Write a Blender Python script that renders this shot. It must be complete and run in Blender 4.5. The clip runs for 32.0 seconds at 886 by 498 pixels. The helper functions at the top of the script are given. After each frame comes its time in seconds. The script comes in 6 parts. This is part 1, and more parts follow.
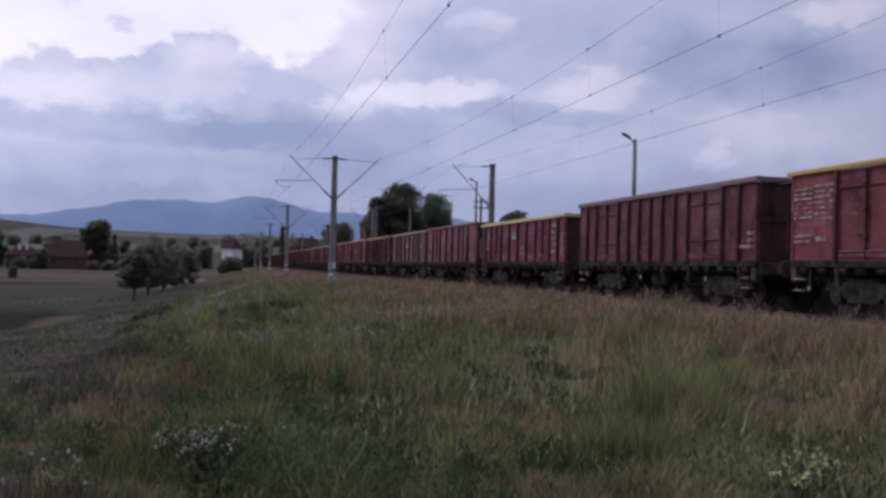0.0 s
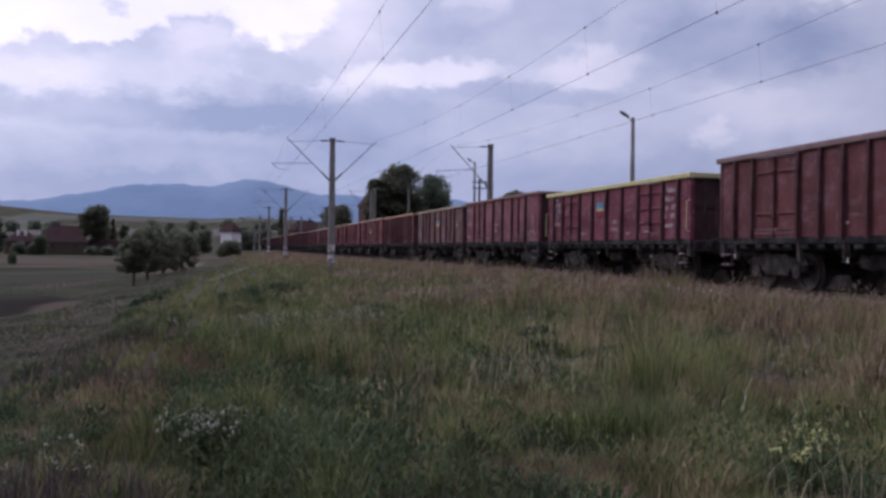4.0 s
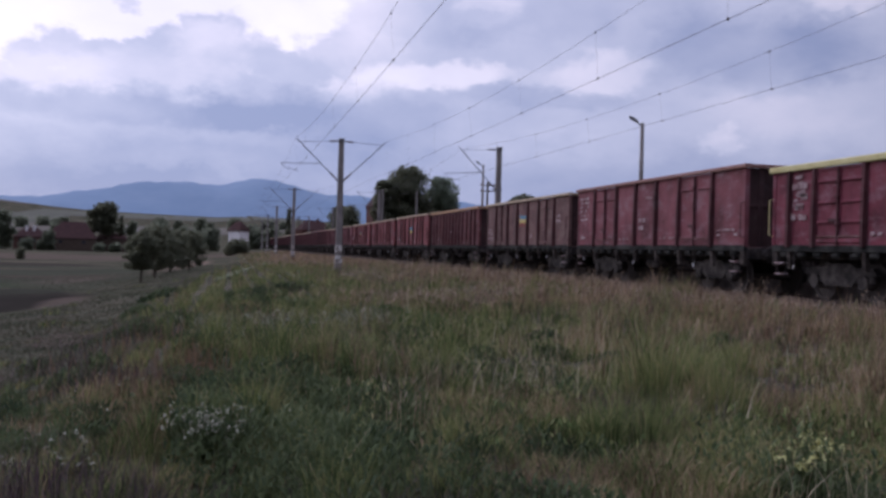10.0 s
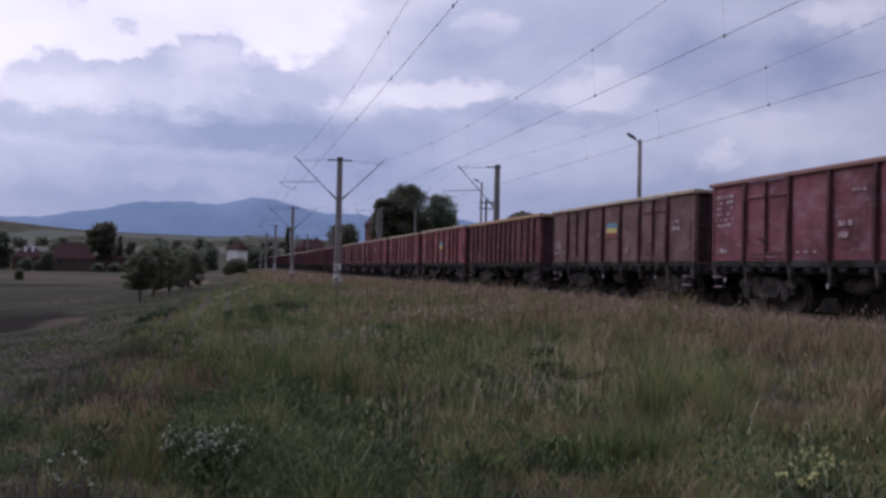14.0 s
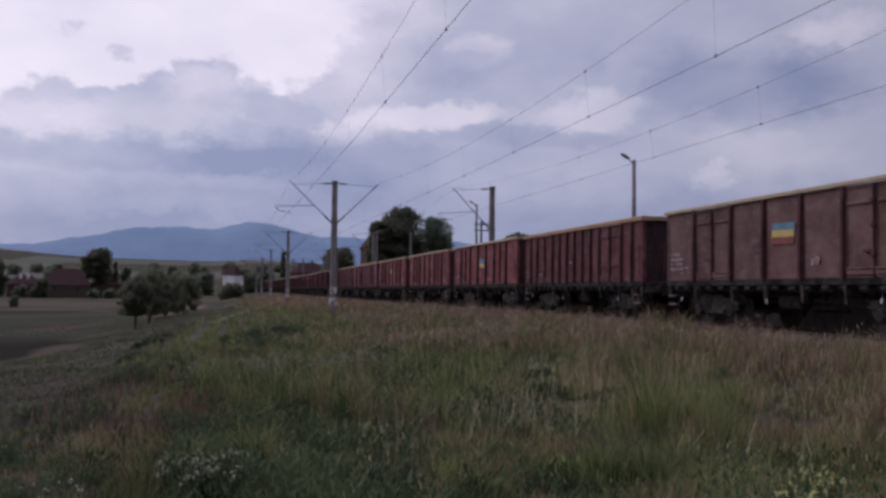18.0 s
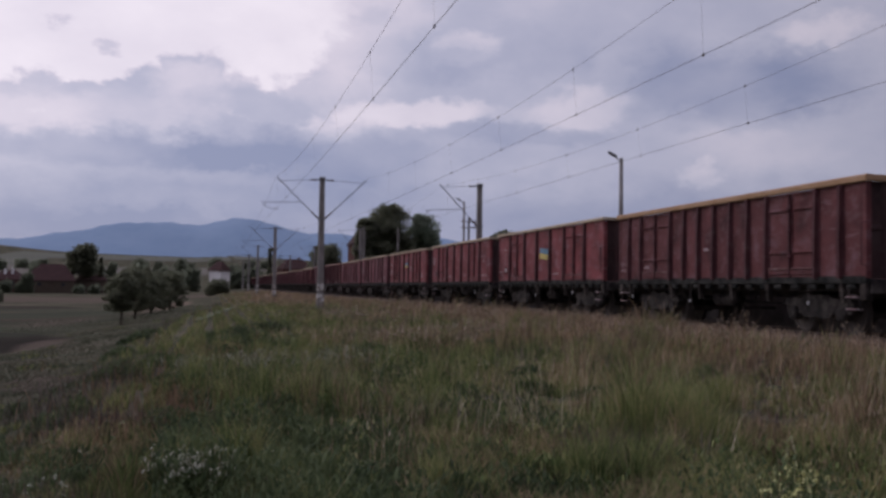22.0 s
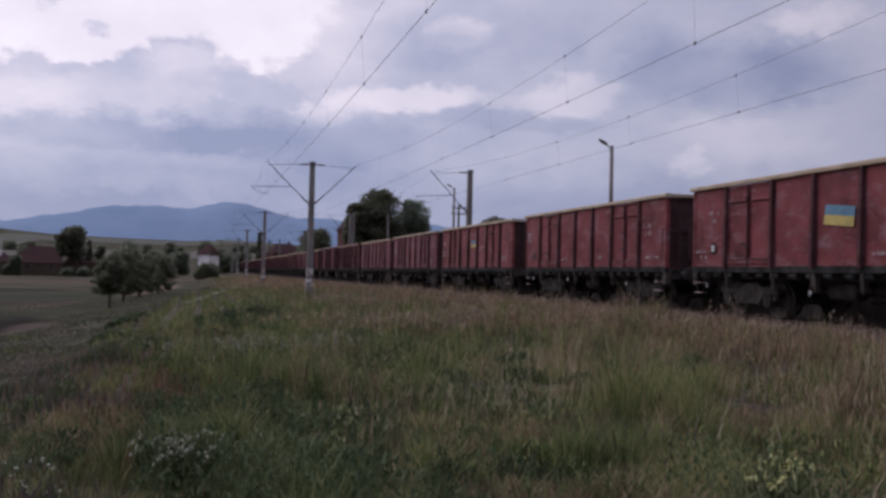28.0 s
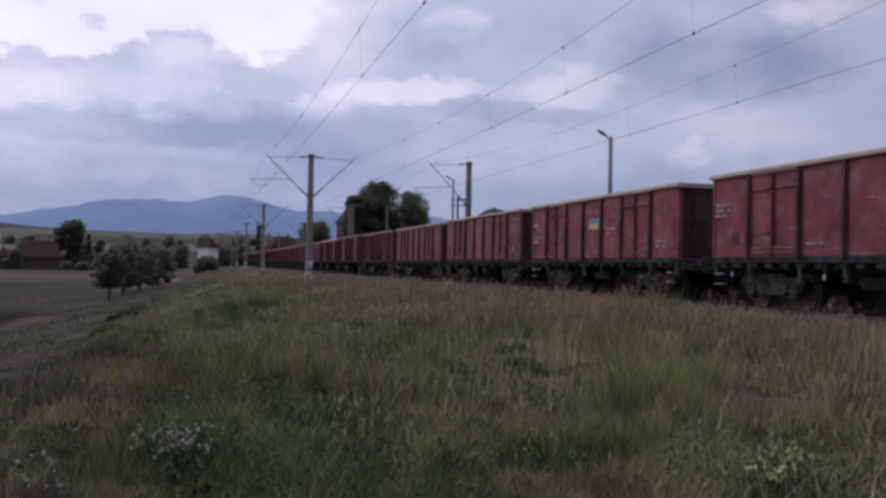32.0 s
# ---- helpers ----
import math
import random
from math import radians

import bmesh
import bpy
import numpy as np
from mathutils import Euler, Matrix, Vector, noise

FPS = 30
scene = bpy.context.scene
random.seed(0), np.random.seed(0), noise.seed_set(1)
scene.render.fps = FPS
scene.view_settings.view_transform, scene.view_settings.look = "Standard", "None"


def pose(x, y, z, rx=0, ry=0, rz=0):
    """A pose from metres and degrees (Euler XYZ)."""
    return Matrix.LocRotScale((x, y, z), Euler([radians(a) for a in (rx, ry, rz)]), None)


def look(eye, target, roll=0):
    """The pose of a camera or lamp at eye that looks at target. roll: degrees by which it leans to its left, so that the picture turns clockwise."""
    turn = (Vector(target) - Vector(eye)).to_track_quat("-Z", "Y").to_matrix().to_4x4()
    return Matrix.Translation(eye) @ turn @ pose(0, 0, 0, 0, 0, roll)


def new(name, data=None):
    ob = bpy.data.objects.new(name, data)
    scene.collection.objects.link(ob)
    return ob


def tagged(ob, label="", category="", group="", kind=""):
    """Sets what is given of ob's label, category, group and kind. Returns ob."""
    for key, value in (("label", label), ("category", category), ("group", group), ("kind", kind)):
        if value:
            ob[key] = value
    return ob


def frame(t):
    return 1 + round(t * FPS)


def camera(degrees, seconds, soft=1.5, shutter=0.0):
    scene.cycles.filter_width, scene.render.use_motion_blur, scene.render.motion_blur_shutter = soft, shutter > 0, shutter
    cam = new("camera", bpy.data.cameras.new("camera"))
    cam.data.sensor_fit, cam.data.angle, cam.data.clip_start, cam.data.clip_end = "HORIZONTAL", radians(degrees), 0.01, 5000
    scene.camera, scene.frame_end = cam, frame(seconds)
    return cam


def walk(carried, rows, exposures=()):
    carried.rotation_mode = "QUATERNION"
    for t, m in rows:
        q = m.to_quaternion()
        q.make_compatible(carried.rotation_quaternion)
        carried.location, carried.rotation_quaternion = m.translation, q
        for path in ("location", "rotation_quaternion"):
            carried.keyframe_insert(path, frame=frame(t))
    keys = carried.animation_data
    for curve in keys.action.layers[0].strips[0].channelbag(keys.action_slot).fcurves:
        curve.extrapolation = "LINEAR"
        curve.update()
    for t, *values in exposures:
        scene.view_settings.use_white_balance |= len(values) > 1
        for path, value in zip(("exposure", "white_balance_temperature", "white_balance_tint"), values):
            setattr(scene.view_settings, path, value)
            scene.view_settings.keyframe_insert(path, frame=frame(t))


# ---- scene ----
EYE = Vector((0.0, 0.0, 0.9))          # z = 0 is the top of the rail, the track runs along +y
TRACK = 14.28                          # x of the middle of the track that the train uses
WIRES = (3.75, 9.36, 14.35)            # x of the three contact wires
WAGON = 13.9                           # length over buffers
HALF = 6.2                             # half the length of a wagon's box


def aim(yaw, pitch, lean):
    a, b = radians(yaw), radians(pitch)
    return look(EYE, EYE + Vector((math.sin(a) * math.cos(b), math.cos(a) * math.cos(b), math.sin(b))), lean)


cam = camera(48.26, 32.0, soft=3.0, shutter=0.5)
walk(cam, [
    (0, aim(12.52, 1.08, 1.38)), (0.5, aim(12.55, 0.90, 1.28)), (1, aim(12.45, 0.64, 1.56)),
    (1.5, aim(12.11, 0.41, 1.27)), (2, aim(12.40, 0.23, 1.09)), (2.5, aim(12.63, 0.08, 0.87)),
    (3, aim(12.37, 0.01, 1.29)), (3.5, aim(12.29, -0.03, 0.68)), (5.5, aim(13.60, 0.05, 1.26)),
    (6, aim(13.37, -0.04, 0.48)), (6.5, aim(13.14, -0.08, 1.07)), (7, aim(12.93, -0.13, 0.98)),
    (7.5, aim(12.82, -0.12, 0.62)), (8, aim(12.65, -0.08, 0.78)), (8.5, aim(12.55, -0.07, 1.19)),
    (9, aim(12.37, -0.01, 0.93)), (9.5, aim(12.27, 0.05, 0.61)), (10, aim(12.18, 0.10, 1.62)),
    (10.5, aim(12.10, 0.18, 1.40)), (11, aim(11.95, 0.30, 1.44)), (11.5, aim(11.92, 0.39, 1.29)),
    (12, aim(11.94, 0.51, 1.28)), (12.5, aim(11.93, 0.63, 1.26)), (13, aim(11.92, 0.75, 1.43)),
    (13.5, aim(12.03, 0.94, 1.30)), (14, aim(12.22, 1.13, 1.23)), (14.5, aim(12.24, 1.35, 0.98)),
    (16.5, aim(12.50, 2.14, 1.15)), (17, aim(12.50, 2.29, 0.66)), (17.5, aim(12.46, 2.34, 1.14)),
    (18, aim(12.45, 2.42, 0.55)), (18.5, aim(12.47, 2.44, 0.58)), (19, aim(12.41, 2.47, 1.70)),
    (19.5, aim(12.41, 2.43, 1.81)), (20, aim(12.49, 2.38, 1.45)), (20.5, aim(12.65, 2.35, 1.13)),
    (21, aim(12.81, 2.28, 0.63)), (21.5, aim(12.98, 2.29, 0.31)), (22, aim(13.19, 2.26, 0.80)),
    (22.5, aim(13.33, 2.25, 0.53)), (23, aim(13.51, 2.21, 0.65)), (23.5, aim(13.62, 2.16, 0.31)),
    (24, aim(13.76, 2.00, 0.42)), (24.5, aim(13.80, 1.98, 0.03)), (25, aim(13.89, 1.94, 0.79)),
    (25.5, aim(13.91, 1.92, 1.48)), (27.5, aim(13.92, 1.55, 1.14)), (28, aim(13.80, 1.46, 1.33)),
    (28.5, aim(13.75, 1.43, 1.03)), (29, aim(13.73, 1.39, 0.36)), (29.5, aim(13.74, 1.41, 0.23)),
    (30, aim(13.74, 1.38, 1.47)), (30.5, aim(13.73, 1.32, 1.19)), (31, aim(13.78, 1.23, 0.92)),
    (31.5, aim(13.75, 1.15, 1.02)), (32, aim(13.85, 0.99, 1.03)),
], exposures=[(0, 0.12, 6300, 12), (2, 0.24, 6300, 12), (9, 0.24, 6250, 12), (13, 0.16, 6250, 12), (17, -0.04, 6450, 12), (19, -0.08, 6650, 11), (21, -0.08, 6850, 11), (25, -0.03, 6800, 11), (28, 0.06, 6700, 11), (30, 0.08, 6450, 12), (32, 0.12, 6350, 11)])


def travelled(t):
    """How far the train has come at t seconds."""
    q = (t - 16) / 16
    return 43.715 + 43.7213 * q + 3.3705 * q**2 + 5.0611 * q**3 + 0.5541 * q**4 - 2.7311 * q**5 - 1.1486 * q**6 + 1.239 * q**7 + 1.4572 * q**8


# ---- light: an overcast evening sky ----
def node(tree, kind, at=None, **values):
    n = tree.nodes.new(kind)
    for key, value in values.items():
        n.inputs[key.replace("_", " ")].default_value = value
    return n


def maths(tree, op, a, b=None, c=None):
    n = tree.nodes.new("ShaderNodeMath")
    n.operation = op
    for i, v in enumerate((a, b, c)):
        if v is None:
            continue
        if isinstance(v, (int, float)):
            n.inputs[i].default_value = v
        else:
            tree.links.new(v, n.inputs[i])
    return n.outputs[0]


def ramp(tree, fac, stops, smooth=False):
    n = tree.nodes.new("ShaderNodeValToRGB")
    n.color_ramp.interpolation = "EASE" if smooth else "LINEAR"
    els = n.color_ramp.elements
    while len(els) < len(stops):
        els.new(0.5)
    for e, (p, col) in zip(els, stops):
        e.position = p
        e.color = (*col, 1) if len(col) == 3 else col
    tree.links.new(fac, n.inputs[0])
    return n.outputs[0]


def mix(tree, fac, a, b, blend="MIX"):
    n = tree.nodes.new("ShaderNodeMix")
    n.data_type, n.blend_type = "RGBA", blend
    for s, v in ((n.inputs[0], fac), (n.inputs[6], a), (n.inputs[7], b)):
        if isinstance(v, (int, float)):
            s.default_value = v
        elif isinstance(v, tuple):
            s.default_value = (*v, 1)
        else:
            tree.links.new(v, s)
    return n.outputs[2]


def toward(yaw, up):
    a, b = radians(yaw), radians(up)
    return Vector((math.sin(a) * math.cos(b), math.cos(a) * math.cos(b), math.sin(b)))


def make_world():
    w = bpy.data.worlds.new("evening_sky")
    scene.world = w
    w.use_nodes = True
    t = w.node_tree
    t.nodes.clear()
    co = t.nodes.new("ShaderNodeTexCoord").outputs["Generated"]
    sky = t.nodes.new("ShaderNodeTexSky")
    sky.sky_type, sky.sun_disc = "NISHITA", False
    sky.sun_elevation, sky.sun_rotation = radians(14), radians(-50)
    wide = t.nodes.new("ShaderNodeVectorMath")
    wide.operation = "MULTIPLY"
    wide.inputs[1].default_value = (1, 1, 1.7)
    t.links.new(co, wide.inputs[0])

    def cloud(scale, detail, rough, shift):
        m = t.nodes.new("ShaderNodeVectorMath")
        m.operation = "ADD"
        m.inputs[1].default_value = shift
        t.links.new(wide.outputs[0], m.inputs[0])
        n = node(t, "ShaderNodeTexNoise", Scale=scale, Detail=detail, Roughness=rough)
        t.links.new(m.outputs[0], n.inputs["Vector"])
        return n
    warp = cloud(9.0, 5, 0.6, (3.1, 0.2, 1.7))
    curl = cloud(30.0, 5, 0.62, (1.6, 4.2, 0.9))
    fine = cloud(9.0, 8, 0.54, (0.4, 5.3, 2.2))
    broad = cloud(3.2, 5, 0.5, (7.7, 1.1, 0.3))

    # the direction, ruffled at two scales, so that the banks have billowing edges
    def ruffle(src, noise_node, amount):
        centred = t.nodes.new("ShaderNodeVectorMath")
        centred.operation = "SUBTRACT"
        centred.inputs[1].default_value = (0.5, 0.5, 0.5)
        t.links.new(noise_node.outputs["Color"], centred.inputs[0])
        n = t.nodes.new("ShaderNodeVectorMath")
        n.operation = "MULTIPLY_ADD"
        n.inputs[1].default_value = (amount, amount, amount * 0.8)
        t.links.new(centred.outputs[0], n.inputs[0])
        t.links.new(src, n.inputs[2])
        return n.outputs[0]
    ruff = ruffle(ruffle(co, warp, 0.06), curl, 0.042)

    def bank(yaw, up, wid, tall, hard=1.0):
        """1 in the middle of a bank of cloud, 0 outside; its size in degrees."""
        d = t.nodes.new("ShaderNodeVectorMath")
        d.operation = "SUBTRACT"
        d.inputs[1].default_value = toward(yaw, up)
        t.links.new(ruff, d.inputs[0])
        s = t.nodes.new("ShaderNodeVectorMath")
        s.operation = "MULTIPLY"
        k = 1 / radians(wid)
        s.inputs[1].default_value = (k, k, 1 / radians(tall))
        t.links.new(d.outputs[0], s.inputs[0])
        ln = t.nodes.new("ShaderNodeVectorMath")
        ln.operation = "LENGTH"
        t.links.new(s.outputs[0], ln.inputs[0])
        m = t.nodes.new("ShaderNodeMapRange")
        m.interpolation_type = "SMOOTHSTEP"
        m.inputs["From Min"].default_value, m.inputs["From Max"].default_value = 1.0 + 0.6 / hard, 1.0 - 0.6 / hard
        t.links.new(ln.outputs["Value"], m.inputs["Value"])
        return m.outputs[0]
    lit = maths(t, "MULTIPLY_ADD", fine.outputs["Fac"], 0.42, 0.06)
    lit = maths(t, "MULTIPLY_ADD", broad.outputs["Fac"], 0.34, lit)
    # a clear bright part of the sky behind the heads of a heaped cloud
    heads = 0.0
    for yaw, up, wid, tall, gain, hard in HEADS:
        heads = maths(t, "MAXIMUM", bank(yaw, up, wid, tall, hard), heads)
    for yaw, up, wid, tall, gain, hard in GLOW:
        lit = maths(t, "MULTIPLY_ADD", maths(t, "MULTIPLY", bank(yaw, up, wid, tall, hard), maths(t, "MULTIPLY_ADD", heads, -0.80, 1.0)), gain, lit)
    for yaw, up, wid, tall, gain, hard in CLOUDS:
        lit = maths(t, "MULTIPLY_ADD", bank(yaw, up, wid, tall, hard), gain, lit)
    col = ramp(t, lit, SKY_STOPS)
    thin = mix(t, 0.006, col, sky.outputs[0])
    # an overcast sky is brightest overhead
    sep = t.nodes.new("ShaderNodeSeparateXYZ")
    t.links.new(co, sep.inputs[0])
    high = t.nodes.new("ShaderNodeMapRange")
    high.interpolation_type = "SMOOTHSTEP"
    for key, v in (("From Min", 0.28), ("From Max", 0.85), ("To Min", 1.0), ("To Max", ZENITH)):
        high.inputs[key].default_value = v
    t.links.new(sep.outputs["Z"], high.inputs["Value"])
    # and brighter where the sun has gone down
    west = t.nodes.new("ShaderNodeVectorMath")
    west.operation = "DOT_PRODUCT"
    west.inputs[1].default_value = toward(-38, 0)
    t.links.new(co, west.inputs[0])
    glow = t.nodes.new("ShaderNodeMapRange")
    glow.interpolation_type = "SMOOTHSTEP"
    for key, v in (("From Min", -0.7), ("From Max", 1.0), ("To Min", 0.52), ("To Max", 1.16)):
        glow.inputs[key].default_value = v
    t.links.new(west.outputs["Value"], glow.inputs["Value"])
    bg = t.nodes.new("ShaderNodeBackground")
    t.links.new(maths(t, "MULTIPLY", maths(t, "MULTIPLY", high.outputs[0], glow.outputs[0]), SKY_STRENGTH), bg.inputs["Strength"])
    t.links.new(thin, bg.inputs["Color"])
    out = t.nodes.new("ShaderNodeOutputWorld")
    t.links.new(bg.outputs[0], out.inputs[0])


# yaw, height, half width, half height (degrees), gain, hardness of the edge
# the clear part and the cloud heads before it, bright banks, then the thicker, greyer ones
GLOW = (
    (-7.8, 14.8, 16.0, 8.6, 0.44, 2.0),
)
HEADS = (
    (-1.0, 9.6, 2.2, 1.9, 0.00, 2.0), (-13.2, 8.2, 2.4, 1.5, 0.00, 2.2), (-11.0, 9.7, 1.6, 1.2, 0.00, 2.2),
    (-9.5, 10.4, 1.3, 1.0, 0.00, 2.2), (-7.7, 9.9, 1.7, 1.1, 0.00, 4.0), (-5.3, 9.7, 2.2, 1.0, 0.00, 4.0),
    (-3.2, 10.5, 1.5, 1.4, 0.00, 2.2), (-1.8, 11.7, 1.1, 1.3, 0.00, 2.2), (-0.5, 11.6, 1.3, 1.4, 0.00, 2.2),
    (0.9, 10.9, 1.4, 1.1, 0.00, 2.2), (3.1, 10.2, 2.3, 1.0, 0.00, 3.0), (5.3, 11.2, 1.9, 1.3, 0.00, 2.5),
    (7.1, 12.4, 1.7, 1.9, 0.00, 2.0), (9.0, 12.9, 2.3, 3.0, 0.00, 1.6), (-3.7, 6.8, 14.4, 3.3, 0.00, 4.0),
)
BRIGHT_BANKS = (
    (-10.5, 9.2, 3.6, 1.1, 0.10, 1.2), (-1.1, 10.9, 1.9, 1.6, 0.14, 1.3), (-5.3, 9.4, 4.5, 0.9, 0.05, 1.2),
    (8.5, 13.1, 2.6, 1.9, 0.10, 1.4), (14.5, 13.6, 2.0, 1.1, 0.15, 1.6), (11.9, 10.1, 4.6, 0.8, 0.22, 1.8),
    (20.7, 10.3, 2.9, 1.0, 0.16, 1.6), (31.2, 7.4, 6.7, 1.3, 0.02, 1.2), (27.8, 6.3, 1.2, 0.7, 0.13, 1.8),
    (-2.1, 4.7, 3.4, 0.7, 0.06, 1.4), (14.7, 14.1, 2.0, 0.6, 0.08, 1.4), (22.8, 12.3, 1.4, 1.7, 0.07, 1.3),
    (18.8, 6.4, 6.4, 1.2, 0.04, 1.1), (34.2, 14.2, 2.0, 0.9, 0.15, 1.4),
)
GREY_BANKS = (
    (11.8, 3.9, 32.2, 2.4, -0.20, 1.0), (2.1, 9.8, 3.8, 1.4, -0.12, 1.6), (-5.2, 7.6, 9.8, 1.0, -0.18, 1.2),
    (5.7, 7.5, 7.7, 1.3, -0.17, 1.2), (1.9, 8.1, 3.8, 1.1, -0.08, 1.2), (12.1, 13.2, 4.3, 1.4, -0.09, 1.6),
    (17.4, 13.6, 4.2, 1.5, -0.06, 1.4), (17.5, 9.0, 6.1, 0.6, -0.11, 1.4), (29.0, 11.3, 6.0, 2.0, -0.19, 1.4),
    (34.0, 11.9, 3.1, 1.8, -0.10, 1.4), (-8.6, 14.0, 0.7, 0.5, -0.22, 1.5), (-6.0, 12.7, 0.7, 0.4, -0.20, 1.5),
    (-6.6, 3.0, 12.2, 1.1, -0.08, 1.0), (20.4, 7.9, 8.3, 0.7, -0.03, 1.1),
)
CLOUDS = BRIGHT_BANKS + GREY_BANKS
SKY_STOPS = ((0.15, (0.25, 0.285, 0.46)), (0.45, (0.44, 0.452, 0.615)), (0.65, (0.635, 0.603, 0.750)), (0.95, (0.840, 0.797, 0.930)))
SKY_STRENGTH = 0.95
ZENITH = 2.5
make_world()
sun = new("sun", bpy.data.lights.new("sun", "SUN"))
sun.data.energy, sun.data.angle, sun.data.color = 0.5, radians(25), (1.0, 0.93, 0.88)
sun.matrix_world = look((-60, 50, 45), (0, 0, 0))


# ---- materials ----
def surface(name, stops, scale=3.0, rough=0.85, fine=30.0, bump=0.15, metal=0.0, per_piece=0.0, stretch=(1, 1, 1), streak=None, spec=None, island=False, patch=0.0, glow_through=0.0):
    """A surface whose colour runs over the stops by noise at two scales, with a fine relief. streak: colour and amount of runs down it."""
    m = bpy.data.materials.new(name)
    m.use_nodes = True
    t = m.node_tree
    bsdf = t.nodes["Principled BSDF"]
    co = t.nodes.new("ShaderNodeTexCoord").outputs["Object"]
    mp = t.nodes.new("ShaderNodeMapping")
    mp.inputs["Scale"].default_value = stretch
    t.links.new(co, mp.inputs["Vector"])
    rnd = t.nodes.new("ShaderNodeObjectInfo").outputs["Random"] if not island else t.nodes.new("ShaderNodeNewGeometry").outputs["Random Per Island"]
    n1 = node(t, "ShaderNodeTexNoise", Scale=scale, Detail=5, Roughness=0.6)
    n2 = node(t, "ShaderNodeTexNoise", Scale=fine, Detail=4, Roughness=0.65)
    n1.noise_dimensions = "4D"
    t.links.new(maths(t, "MULTIPLY", rnd, 17.0 if not island else 0.0), n1.inputs["W"])
    for n in (n1, n2):
        t.links.new(mp.outputs[0], n.inputs["Vector"])
    f = maths(t, "MULTIPLY_ADD", n2.outputs["Fac"], 0.45, maths(t, "MULTIPLY", n1.outputs["Fac"], 0.75))
    f = maths(t, "SUBTRACT", f, 0.1)
    if patch:
        f = maths(t, "MULTIPLY_ADD", maths(t, "SUBTRACT", n1.outputs["Fac"], 0.5), patch, f)
    if spec is None:
        spec = 0.04 if rough >= 0.85 else 0.3
    if per_piece:
        f = maths(t, "ADD", f, maths(t, "MULTIPLY", maths(t, "SUBTRACT", rnd, 0.5), per_piece))
    col = ramp(t, f, stops)
    if streak:
        sm = t.nodes.new("ShaderNodeMapping")
        sm.inputs["Scale"].default_value = (5, 5, 0.35)
        t.links.new(co, sm.inputs["Vector"])
        sn = node(t, "ShaderNodeTexNoise", Scale=2.5, Detail=5, Roughness=0.6)
        t.links.new(sm.outputs[0], sn.inputs["Vector"])
        fac = ramp(t, sn.outputs["Fac"], ((0.48, (0, 0, 0)), (0.75, (streak[1],) * 3)))
        col = mix(t, fac, col, streak[0])
    t.links.new(col, bsdf.inputs["Base Color"])
    t.links.new(ramp(t, n2.outputs["Fac"], ((0.3, (max(0, rough - 0.12),) * 3), (0.7, (min(1, rough + 0.1),) * 3))), bsdf.inputs["Roughness"])
    bsdf.inputs["Metallic"].default_value = metal
    bsdf.inputs["Specular IOR Level"].default_value = spec
    if bump:
        b = node(t, "ShaderNodeBump", Strength=bump, Distance=0.02)
        t.links.new(n2.outputs["Fac"], b.inputs["Height"])
        t.links.new(b.outputs[0], bsdf.inputs["Normal"])
    if glow_through:
        thin = t.nodes.new("ShaderNodeBsdfTranslucent")
        both = t.nodes.new("ShaderNodeMixShader")
        both.inputs[0].default_value = glow_through
        t.links.new(col, thin.inputs["Color"])
        t.links.new(bsdf.outputs[0], both.inputs[1])
        t.links.new(thin.outputs[0], both.inputs[2])
        t.links.new(both.outputs[0], t.nodes["Material Output"].inputs["Surface"])
    return m


def tone(col, k):
    return tuple(min(1.0, c * k) for c in col)


